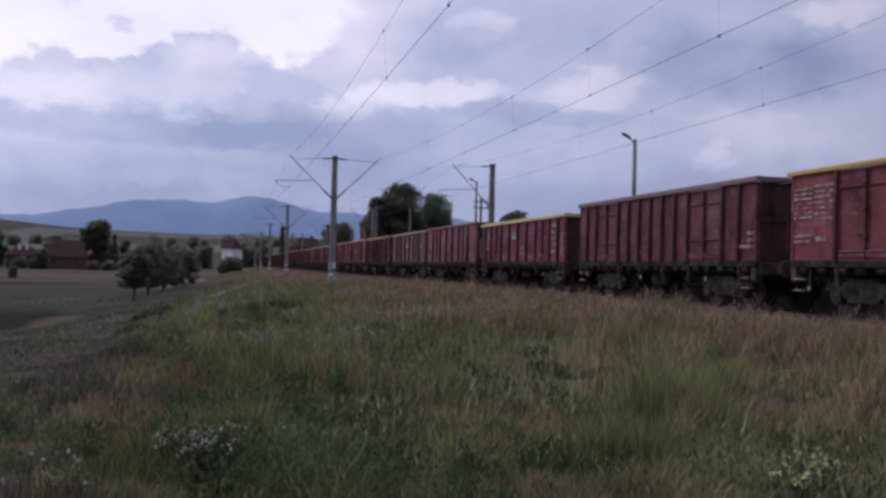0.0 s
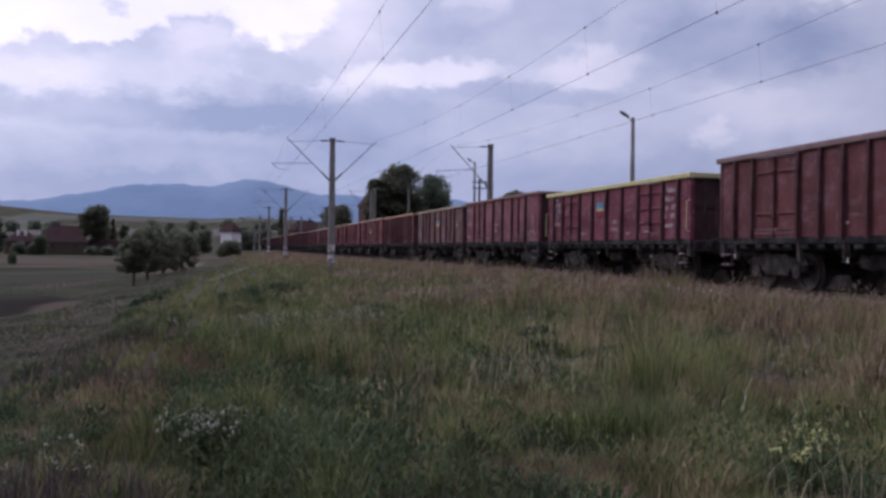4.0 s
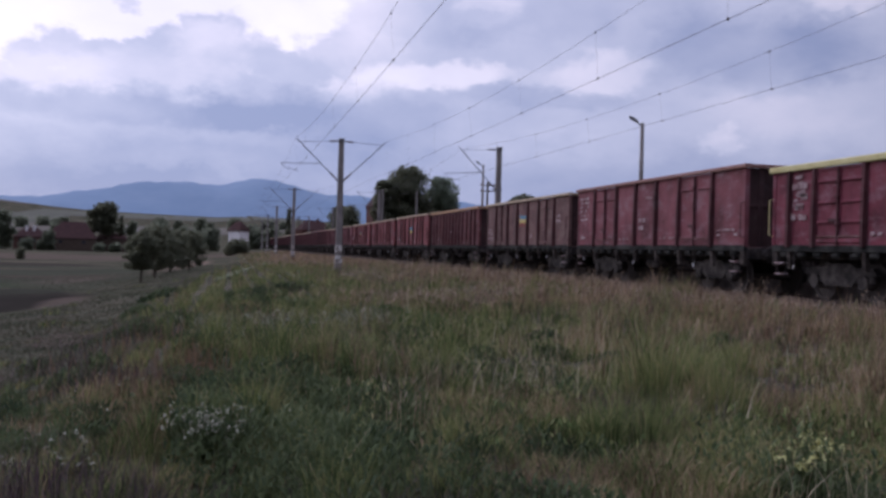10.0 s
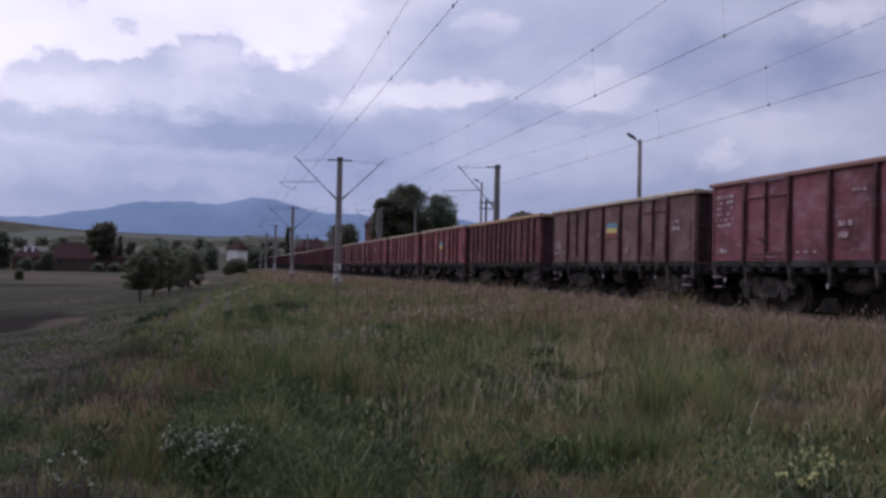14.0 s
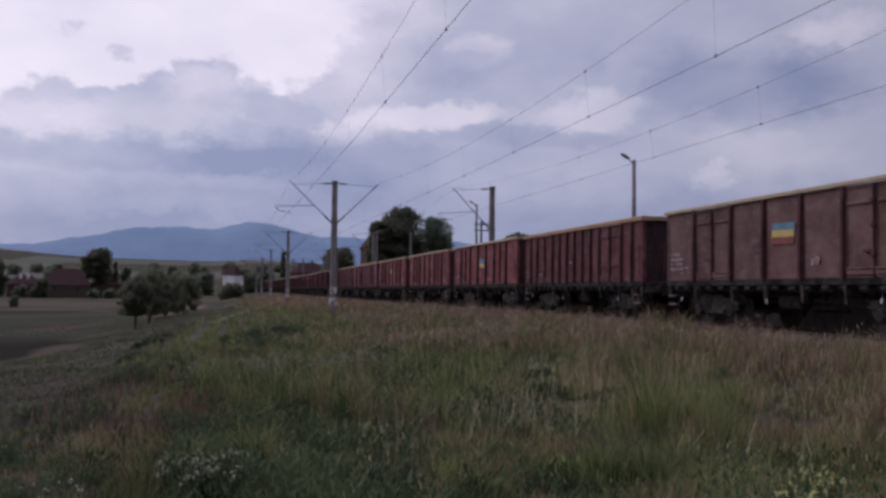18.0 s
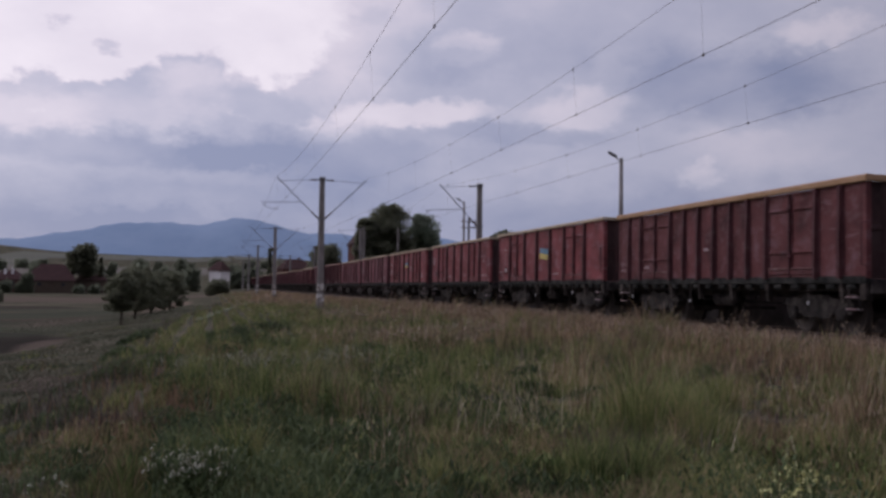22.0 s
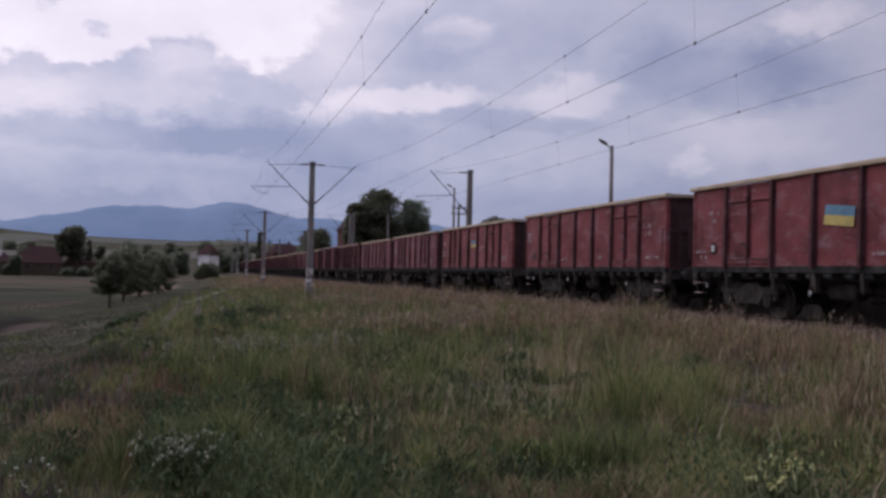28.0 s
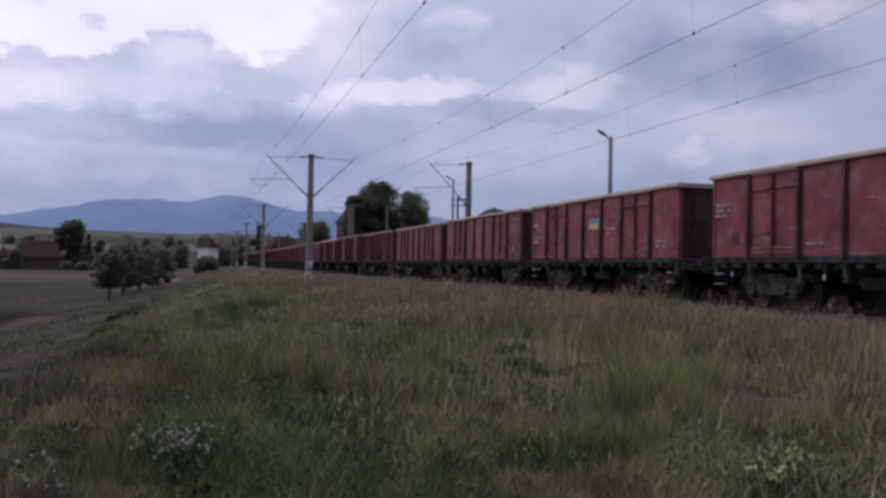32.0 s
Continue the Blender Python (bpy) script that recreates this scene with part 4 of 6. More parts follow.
        if emblem:
            u, z, ew_, eh, bands = emblem
            if style == "D":         # an arch of blue over yellow, with a slanting red stripe below
                for k, (mat, ra, rz, z0) in enumerate(zip(bands, (ew_ * 0.48, ew_ * 0.47, ew_ / 2), (eh * 0.44, eh * 0.17, -eh * 0.30), (0.50, 0.40, 0.38))):
                    bm = bmesh.new()
                    rim_ = [(ra * math.copysign(abs(math.cos(a)) ** 0.5, math.cos(a)) - 0.05 * math.sin(a) * (k == 2), rz * math.sin(a) ** 0.6) for a in (max(0.0, math.pi * i / 12 - 1e-9) for i in range(13))]
                    front = [bm.verts.new((-0.003 - 0.003 * k, py, eh * z0 + pz)) for py, pz in rim_]
                    back = [bm.verts.new((0, py, eh * z0 + pz)) for py, pz in rim_]
                    bm.faces.new(front)
                    for i in range(13):
                        j = (i + 1) % 13
                        bm.faces.new((front[i], front[j], back[j], back[i]))
                    bmesh.ops.recalc_face_normals(bm, faces=bm.faces)
                    part("emblem_arch", bm, mat, w, "faded painted arch of an emblem", pose(-1.442, HALF - u, WALL0 + z))
                bands = ()
            for k, mat in enumerate(bands):
                q = eh / len(bands)
                bm = box(-0.006, 0, -ew_ / 2, ew_ / 2, 0, q - 0.002)
                for v in bm.verts:           # painted a little askew
                    v.co += Vector((0, -0.16 * (v.co.z + (len(bands) - 1 - k) * q), (0.09 if len(bands) == 2 else 0.02) * v.co.y))
                part("emblem_band", bm, mat, w, "faded painted band of a striped emblem", pose(-1.442, HALF - u, WALL0 + z + eh - (k + 1) * q))
    return tagged(w, label, "wagon", "wagons of the goods train")


MARKS = {}
MARKS[0] = ((0.15, 0.7, 0.95, 0.75, 7), (0.95, 0.7, 0.9, 0.85, 7), (0.15, 0.6, 0.4, 0.25, 2), (1.0, 0.4, 0.4, 0.2, 1), (4.1, 0.7, 0.2, 0.12, 1))
MARKS[1] = ((11.55, 0.75, 0.3, 0.5, 3), (5.3, 0.35, 0.25, 0.14, 1))
MARKS[2] = ((0.85, 0.62, 0.55, 0.95, 4), (0.98, 0.34, 1.30, 0.22, 2), (0.92, 0.5, 0.9, 0.35, 3), (0.98, 0.4, 0.75, 0.6, 2), (0.9, 0.35, 1.52, 0.16, 1), (10.8, 0.72, 0.3, 1.3, 5), (3.75, 0.6, 0.2, 0.13, 1), (6.7, 0.5, 0.25, 0.5, 2), (9.3, 0.5, 0.22, 0.1, 1), (7.8, 0.4, 0.2, 0.08, 1))
MARKS[3] = ((0.25, 0.9, 0.9, 0.9, 6), (0.3, 0.8, 0.2, 0.2, 1), (4.1, 0.8, 0.18, 0.1, 1), (5.7, 0.5, 0.45, 0.5, 2), (7.35, 1.0, 0.2, 0.1, 1), (6.2, 0.5, 1.45, 0.14, 1), (10.95, 1.1, 0.25, 0.25, 2))
MARKS[4] = ((0.2, 0.9, 0.30, 0.55, 4), (0.9, 0.5, 0.2, 0.25, 2), (7.4, 0.45, 0.25, 0.3, 1), (10.95, 0.5, 0.9, 0.4, 2))
MARKS[5] = ((5.65, 0.25, 0.72, 0.14, 1), (0.2, 0.45, 0.2, 0.4, 2), (1.95, 0.3, 0.3, 0.15, 1))
MARKS[6] = ((0.2, 0.6, 0.2, 0.3, 2), (0.9, 0.5, 1.1, 0.4, 2), (7.35, 0.6, 0.2, 0.15, 1))
MARKS[7] = ((0.2, 0.7, 1.0, 0.4, 3), (10.95, 0.5, 0.9, 0.45, 2), (4.1, 0.6, 0.25, 0.1, 1), (11.0, 1.0, 0.25, 0.12, 1), (7.4, 0.4, 0.2, 0.3, 1))
MARKS[8] = ((0.2, 0.6, 0.6, 0.8, 5), (7.4, 0.7, 0.75, 0.3, 2), (10.95, 0.7, 0.3, 0.25, 2))
MARKS[9] = ((0.3, 0.6, 0.7, 0.6, 4), (10.95, 0.7, 0.3, 0.25, 2))
B3, B2 = (BLUE, YELLOW, ROSE), (BLUE, YELLOW)
CONSIST = [
    # style, paint, rim, top, stencils, emblem, label
    ("A", "red", "ochre", 3.28, 3, None, "red open goods wagon with an ochre rim, rolling on the rails"),
    ("A", "red", "ochre", 3.28, 6, None, "bright red open goods wagon with an ochre rim and many stencils"),
    ("C", "dark", "brown", 3.33, 2, None, "dark brown open goods wagon with narrow ribs"),
    ("D", "crimson", "yellow", 3.10, 7, (5.6, 0.82, 0.72, 0.58, (BLUE, PALE_YELLOW, DULL_RED)), "crimson open goods wagon with a pale yellow rim and white marks"),
    ("A", "maroon", "rust", 3.32, 6, None, "dusty maroon open goods wagon with a rusty rim"),
    ("A", "tan", "beige", 3.275, 2, (6.22, 0.86, 0.95, 0.50, B3), "dusty tan-brown open goods wagon with a striped emblem"),
    ("C", "dark", "orange", 3.295, 3, None, "dark brown open goods wagon with narrow ribs and an orange-brown rim"),
    ("A", "red", "beige", 3.34, 3, (6.25, 0.88, 0.98, 0.42, B2), "red open goods wagon with a blue and yellow emblem"),
    ("A", "red", "beige", 3.32, 5, None, "red open goods wagon with a beige rim"),
    ("A", "red", "beige", 3.30, 4, (6.3, 0.85, 0.85, 0.5, B3), "red open goods wagon with a striped emblem and a beige rim"),
    ("A", "maroon", "beige", 3.30, 2, None, "maroon open goods wagon with a pale beige rim"),
    ("A", "maroon", "beige", 3.26, 2, None, "maroon open goods wagon with a beige rim"),
    ("C", "dark", "rust", 3.28, 2, None, "dark brown open goods wagon with narrow ribs and a rusty rim"),
]
MIDDLES = (1.3, 15.12, 29.05, 43.13, 56.85, 70.3, 84.48, 98.17, 112.15, 126.4)


def middle(k):
    """The y of a wagon's middle before the train has moved."""
    return MIDDLES[k + 1] if k < 9 else MIDDLES[-1] + (k - 8) * WAGON


TRAIN = []
rnd = random.Random(5)
for k in range(-1, 33):
    i = k + 1
    if i < len(CONSIST):
        st, pa, ri, tp, mk, em, lb = CONSIST[i]
    else:
        st, pa, ri, tp, mk, em = rnd.choice("AAC"), rnd.choice(("maroon", "maroon", "maroon", "dark", "red")), rnd.choice(("beige", "beige", "brown", "beige")), rnd.choice((3.25, 3.3, 3.34)), 0, None
        lb = {"maroon": "dusty maroon open goods wagon far down the train", "red": "red open goods wagon far down the train", "dark": "dark brown open goods wagon far down the train", "crimson": "crimson open goods wagon far down the train"}[pa]
    TRAIN.append((k, gondola("goods_wagon", st, pa, ri, tp, 100 + k, i < len(CONSIST), em, MARKS.get(k, ()), k in (6, 7), lb)))


# ---- overhead line ----
POLE_YS = (7.5, 61.5, 115.5, 169.5, 223.5, 277.5)


def carrier_z(y, swing=0.0):
    """The carrying wire hangs between the poles."""
    q = ((y - 7.5) / 54.0) % 1.0
    return 6.50 + 1.5 * (2 * q - 1) ** 2 * 0.65


def lines():
    for x, sag, first in zip(WIRES, (0.12, 0.2, 0.0), (-25.4, -24.8, -25.0)):
        w = tagged(empty("overhead_wire"), "overhead contact wire hung from a carrying wire over the track", "wire", "overhead wires")
        ys = [-30 + 3 * k for k in range(120)]
        zig = lambda y: x + 0.12 * math.sin((y - 7.5) / 108 * 2 * math.pi)
        part("contact_wire", tube([(zig(y), y, 5.6) for y in ys], 0.0065, 5), WIRE, w)
        part("carrying_wire", tube([(x, y, carrier_z(y) + sag) for y in ys], 0.0048, 5), WIRE, w)
        y = first
        while y < 200:
            part("dropper", tube([(zig(y), y, 5.6), (x, y, carrier_z(y) + sag)], 0.002, 4), WIRE, w)
            for z in (5.6, carrier_z(y) + sag):
                shared("clamp", "clamp", lambda: box(-0.015, 0.015, -0.035, 0.035, -0.032, 0.032, 0.006), WIRE, w, pose(x if z > 6 else zig(y), y, z))
            y += 7.1


lines()


def insulator(p, q, parent):
    """A ribbed ceramic rod between two points."""
    p, q = Vector(p), Vector(q)
    pts, rad = [], []
    for k in range(13):
        pts.append(p.lerp(q, k / 12))
        rad.append(0.035 if k % 2 == 0 else 0.065)
    return part("insulator", tube(pts, rad, 8), CERAMIC, parent)


def bracket_arm(parent, x, z_top, side, reach, reg=True, near=True):
    """The strut, tie and steady arm that hold the wires of one track. side: -1 to the west, 1 to the east."""
    foot = Vector((x + side * 0.15, 0, 5.05))
    tip = Vector((x + side * reach, 0, z_top - 0.06))
    e = foot.lerp(tip, 0.2)
    part("stub", tube([(x, 0, 5.05), foot], 0.03, 6), STEEL, parent)
    insulator(foot, e, parent)
    part("strut", tube([e, tip], 0.03, 6), STEEL, parent)
    a = Vector((x + side * 0.75, 0, z_top - 0.12))
    part("bracket", tube([(x, 0, z_top - 0.1), a], 0.04, 6), STEEL, parent)
    insulator((x + side * 0.3, 0, z_top - 0.1), a, parent)
    hook = foot.lerp(tip, 0.93)
    part("tie", tube([a, hook], 0.014, 5), STEEL, parent)
    if reg and side < 0:
        q = foot.lerp(tip, 0.42)
        out = Vector((x + side * (reach + 0.95), 0, 6.02))
        part("steady_tube", tube([q, out], 0.022, 5), STEEL, parent)
        part("steady_arm", tube([out, (x + side * (reach + 0.6), 0, 5.72), (x + side * (reach - 0.1), 0, 5.6)], 0.014, 5), STEEL, parent)


def mast(x, y, z_top, arms, lab):
    m = tagged(empty("catenary_mast", pose(x, y, 0)), lab, "mast", "masts of the overhead line")
    g = float(height(x, y)) - 0.3
    bm = bmesh.new()
    rings = []
    for z, hw in ((g, 0.21), (z_top * 0.5, 0.185), (z_top - 0.03, 0.155), (z_top, 0.14)):
        rings.append([bm.verts.new((px * hw, py * hw, z)) for px, py in ((-1, -0.72), (-0.72, -1), (0.72, -1), (1, -0.72), (1, 0.72), (0.72, 1), (-0.72, 1), (-1, 0.72))])
    for a, b in zip(rings, rings[1:]):
        for k in range(8):
            bm.faces.new((a[k], a[(k + 1) % 8], b[(k + 1) % 8], b[k]))
    bm.faces.new(rings[-1])
    part("concrete_post", bm, CONCRETE, m)
    part("cap", box(-0.19, 0.19, -0.19, 0.19, z_top, z_top + 0.07, 0.02), CONCRETE, m)
    for z in (5.05, z_top - 0.1):
        part("band", box(-0.2, 0.2, -0.2, 0.2, z - 0.04, z + 0.04, 0.01), STEEL, m)
    if arms:
        for z0, z1 in ((-0.05, 0.42), (0.62, 1.05)):
            part("painted_band", box(-0.212, 0.212, -0.212, 0.212, z0, z1, 0.01), FLAKING, m, "flaking white painted band")
    for side, reach in arms:
        bracket_arm(m, 0, z_top, side, reach)
    return m


for i, y in enumerate(POLE_YS):
    mast(6.63 + 0.0095 * max(0, y - 61.5), y, 7.62, ((-1, 2.75), (1, 2.75)), "square concrete overhead-line mast with arms to both sides")
    mast(17.45, y + 2.4, 7.85, ((-1, 2.75),), "concrete overhead-line mast with one arm, standing beyond the train")


def lamp_post(x, y, top, lab="tall concrete lamp post with a street light head"):
    m = tagged(empty("lamp_post", pose(x, y, 0)), lab, "lamp post", "lamp posts along the railway")
    g = float(height(x, y)) - 0.3
    part("post", tube([(0, 0, g), (0, 0, top)], (0.14, 0.085), 10), CONCRETE, m, smooth=True)
    part("arm", tube([(0, 0, top - 0.25), (-0.15, -0.04, top - 0.1), (-0.34, -0.1, top + 0.02)], 0.025, 6), STEEL, m)
    bm = bmesh.new()
    rings = []
    for q, w, hh in ((0, 0.05, 0.04), (0.08, 0.10, 0.07), (0.4, 0.14, 0.09), (0.6, 0.10, 0.06), (0.66, 0.03, 0.02)):
        rings.append([bm.verts.new((-0.26 - 0.72 * q, -0.1 + w * math.cos(a), top + 0.02 + 0.36 * q + hh * math.sin(a))) for a in (2 * math.pi * k / 10 for k in range(10))])
    for a, b in zip(rings, rings[1:]):
        for k in range(10):
            bm.faces.new((a[k], a[(k + 1) % 10], b[(k + 1) % 10], b[k]))
    bm.faces.new(rings[0])
    bm.faces.new(rings[-1])
    bmesh.ops.recalc_face_normals(bm, faces=bm.faces)
    part("lamp_head", bm, STEEL, m, "grey cobra-head lamp", smooth=True)
    return m


lamp_post(19.2, 44.4, 7.3)
lamp_post(22.0, 85.8, 8.7)
lamp_post(22.4, 148.0, 9.8)


def wooden_pole(x, y, top, arms=2):
    m = tagged(empty("utility_pole", pose(x, y, 0)), "dark wooden utility pole with short crossarms", "pole", "utility poles")
    part("post", tube([(0, 0, float(height(x, y)) - 0.3), (0, 0, top)], (0.14, 0.09), 8), TIMBER, m)
    for k in range(arms):
        z = top - 0.35 - 0.55 * k
        part("crossarm", box(-0.7, 0.7, -0.05, 0.05, z - 0.05, z + 0.05, 0.01), TIMBER, m)
        for s in (-0.6, 0.6):
            part("pin_insulator", tube([(s, 0, z + 0.05), (s, 0, z + 0.12), (s, 0, z + 0.2)], (0.02, 0.05, 0.03), 6), CERAMIC, m)
    return m


wooden_pole(23.5, 89.8, 7.5)
wooden_pole(17.6, 262.0, 9.0)
for x, y, tp in ((20.0, 132.0, 9.0), (22.6, 121.0, 8.2)):
    m = tagged(empty("concrete_pole", pose(x, y, 0)), "plain concrete pole before the big trees", "pole", "concrete poles")
    part("post", tube([(0, 0, float(height(x, y)) - 0.3), (0, 0, tp)], (0.17, 0.12), 8), CONCRETE, m)


# ---- trees ----
def leaf_cloud(blobs, count, size, seed, gap=0.0):
    """Leaf clumps scattered over uneven boughs: each a small bent pair of leaves."""
    r = np.random.default_rng(seed)
    vol = np.array([b[3] * b[4] for b in blobs])
    pick = r.choice(len(blobs), count, p=vol / vol.sum())
    v = r.normal(size=(count, 3))
    v /= np.linalg.norm(v, axis=1)[:, None]
    rad = r.uniform(0.2, 1.0, count) ** 0.55 * (1 + 0.16 * np.abs(r.normal(size=count)))
    B = np.array([b[:5] for b in blobs])[pick]
    c = B[:, :3] + v * rad[:, None] * np.stack([B[:, 3], B[:, 3], B[:, 4]], 1)
    a = r.normal(size=(count, 3))
    a /= np.linalg.norm(a, axis=1)[:, None]
    b = np.cross(a, r.normal(size=(count, 3)))
    b /= np.linalg.norm(b, axis=1)[:, None]
    n = np.cross(a, b)
    s = (size * r.uniform(0.6, 1.5, count))[:, None]
    co = np.stack([c - a * s, c + b * s * 0.55 + n * s * 0.2, c + a * s, c - b * s * 0.55 + n * s * 0.2], 1).reshape(-1, 3)
    i = np.arange(count)[:, None] * 4
    faces = np.concatenate([i + [0, 1, 2], i + [0, 2, 3]])
    return co, faces


def fast_mesh(name, co, faces, material):
    me = bpy.data.meshes.new(name)
    nv, nf, k = len(co), len(faces), faces.shape[1]
    me.vertices.add(nv)
    me.vertices.foreach_set("co", np.ascontiguousarray(co, dtype=np.float32).ravel())
    me.loops.add(nf * k)
    me.loops.foreach_set("vertex_index", np.ascontiguousarray(faces, dtype=np.int32).ravel())
    me.polygons.add(nf)
    me.polygons.foreach_set("loop_start", np.arange(0, nf * k, k, dtype=np.int32))
    me.update(calc_edges=True)
    me.materials.append(material)
    return me


def tree(name, x, y, tall, wide, label, seed, leaves=9000, leaf=0.16, material=None, bare=0.3, trunk=0.28, shape="round", category="tree"):
    r = random.Random(seed)
    g = float(height(x, y))
    t = tagged(empty(name, pose(x, y, g)), label, category)
    bm = tube([(0, 0, -0.2), (r.uniform(-0.1, 0.1), 0.05, tall * 0.25), (r.uniform(-0.3, 0.3), 0, tall * 0.55), (r.uniform(-0.3, 0.3), 0, tall * 0.8)], (trunk, trunk * 0.75, trunk * 0.45, trunk * 0.15), 8)
    part("trunk", bm, BARK, t)
    blobs = []
    n = 84 if leaves > 15000 else 34
    for k in range(n):
        f = bare + (1 - bare) * (k + r.random()) / n
        q = (f - bare) / (1 - bare)
        if shape == "cone":
            reach = wide * (1 - 0.85 * q) * 0.85
        elif shape == "low":
            reach = wide * (1.0 - 0.5 * q)
        else:
            reach = wide * (0.50 + 0.50 * math.sin(math.pi * (0.15 + 0.72 * q))) * 0.86 * (1 - 0.5 * q**3)
        a = r.uniform(0, 2 * math.pi)
        d = reach * r.uniform(0.25, 1.0) ** 0.6
        s = wide * (r.uniform(0.17, 0.31) if shape == "low" else r.uniform(0.12, 0.26))
        z = min(tall * f, tall - s * 0.7)
        blobs.append((d * math.cos(a), d * math.sin(a), z, s, s * r.uniform(0.55, 0.9)))
        if k % 5 == 0:
            part("limb", tube([(0, 0, tall * f * 0.55), (d * 0.5 * math.cos(a), d * 0.5 * math.sin(a), z * 0.85), (d * math.cos(a), d * math.sin(a), z)], (trunk * 0.4, trunk * 0.25, trunk * 0.08), 6), BARK, t)
    if shape == "loose":             # an open crown of many small sprays
        for k in range(60):
            a, q = r.uniform(0, 2 * math.pi), bare + (1 - bare) * r.random()
            d = wide * (0.55 + 0.5 * math.sin(math.pi * (q - bare) / (1 - bare) * 0.9)) * math.sqrt(r.random())
            s = wide * r.uniform(0.08, 0.2)
            blobs.append((d * math.cos(a), d * math.sin(a), tall * q, s, s * r.uniform(0.6, 1.2)))
    if shape == "round":
        for k in range(9):
            a, q = 2.4 * k, bare + (1 - bare) * (0.12 + 0.76 * k / 9)
            blobs.append((wide * 0.28 * math.cos(a), wide * 0.28 * math.sin(a), tall * q, wide * 0.50, wide * 0.42))
    co, faces = leaf_cloud(blobs, leaves, leaf, seed)
    ob = new("crown", fast_mesh("crown", co, faces, material or LEAF))
    ob.parent = t
    return t


tree("broad_tree", 26.6, 150.0, 12.6, 4.7, "large dark broad-crowned tree beyond the railway", 11, 32000, 0.145, trunk=0.5, bare=0.12)
tree("broad_tree", 22.6, 148.0, 10.2, 2.5, "dark leafy tree at the side of a larger one", 12, 22000, 0.15, bare=0.12)
tree("broad_tree", 32.4, 152.0, 11.4, 3.7, "grey-green tree beside a larger dark tree", 13, 20000, 0.15, LEAF_HAZED, bare=0.12)
tree("broad_tree", 21.0, 186.0, 7.7, 4.1, "dark round tree beyond the overhead-line mast", 14, 20000, 0.17, bare=0.02)
tree("broad_tree", 40.0, 134.0, 8.2, 3.0, "small dark tree behind the wagons", 15, 5000, 0.25, bare=0.1)
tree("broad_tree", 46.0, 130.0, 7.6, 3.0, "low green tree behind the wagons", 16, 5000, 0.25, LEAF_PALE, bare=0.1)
tree("broad_tree", 49.0, 122.0, 7.8, 2.4, "low dark tree behind the wagons", 26, 4000, 0.25, bare=0.1)
tree("conifer", 15.1, 262.0, 11.0, 1.7, "slender dark conifer by the far tracks", 17, 4000, 0.3, bare=0.08, shape="cone")
for k, (x, y, tl, wd, br) in enumerate(((-5.15, 62.0, 3.0, 1.2, 0.30), (-4.75, 68.0, 3.3, 1.45, 0.20), (-4.45, 80.0, 3.3, 1.7, 0.10), (-3.3, 86.0, 3.2, 1.5, 0.08), (-5.6, 80.0, 3.5, 1.55, 0.16))):
    tree("fruit_tree", x, y, tl, wd, "low dark fruit tree on the slope of the bank", 30 + k, 10000, 0.065, bare=br, trunk=0.085, shape="loose")
tree("broad_tree", -36.3, 305.0, 14.2, 5.0, "tall dark round tree behind the houses", 41, 9000, 0.36, bare=0.42)
tree("broad_tree", -31.6, 307.0, 10.6, 1.5, "slender tree behind the houses", 42, 3000, 0.30, bare=0.2, shape="cone")
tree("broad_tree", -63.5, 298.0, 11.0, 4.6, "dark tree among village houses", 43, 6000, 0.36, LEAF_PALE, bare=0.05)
tree("shrub", 1.3, 178.0, 2.05, 2.6, "dark round shrub before a white house", 44, 14000, 0.13, bare=0.02, trunk=0.1, category="shrub")
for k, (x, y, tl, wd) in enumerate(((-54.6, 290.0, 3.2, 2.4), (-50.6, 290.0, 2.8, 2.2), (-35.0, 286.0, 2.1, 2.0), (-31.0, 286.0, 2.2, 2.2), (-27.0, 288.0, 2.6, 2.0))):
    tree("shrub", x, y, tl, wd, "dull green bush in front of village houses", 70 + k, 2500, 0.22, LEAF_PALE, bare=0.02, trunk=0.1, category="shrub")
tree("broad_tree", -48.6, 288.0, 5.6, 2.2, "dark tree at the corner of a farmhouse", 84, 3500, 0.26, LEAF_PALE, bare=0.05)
tree("shrub", -30.6, 158.0, 1.7, 0.9, "small brown-green bush at the edge of the field", 79, 1500, 0.10, bare=0.02, trunk=0.06, category="shrub")
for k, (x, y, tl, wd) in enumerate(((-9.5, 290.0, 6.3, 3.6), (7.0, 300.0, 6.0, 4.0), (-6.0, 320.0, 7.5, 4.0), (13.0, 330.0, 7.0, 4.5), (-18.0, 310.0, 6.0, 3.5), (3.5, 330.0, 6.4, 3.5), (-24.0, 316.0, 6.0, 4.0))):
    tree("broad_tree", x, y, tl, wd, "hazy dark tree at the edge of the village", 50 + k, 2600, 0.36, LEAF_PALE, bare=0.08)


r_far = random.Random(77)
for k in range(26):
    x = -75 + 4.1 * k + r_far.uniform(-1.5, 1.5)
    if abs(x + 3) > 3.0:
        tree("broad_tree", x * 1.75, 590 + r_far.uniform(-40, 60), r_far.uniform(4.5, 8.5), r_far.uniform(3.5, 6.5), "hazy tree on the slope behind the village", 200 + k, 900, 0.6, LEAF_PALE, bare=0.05)


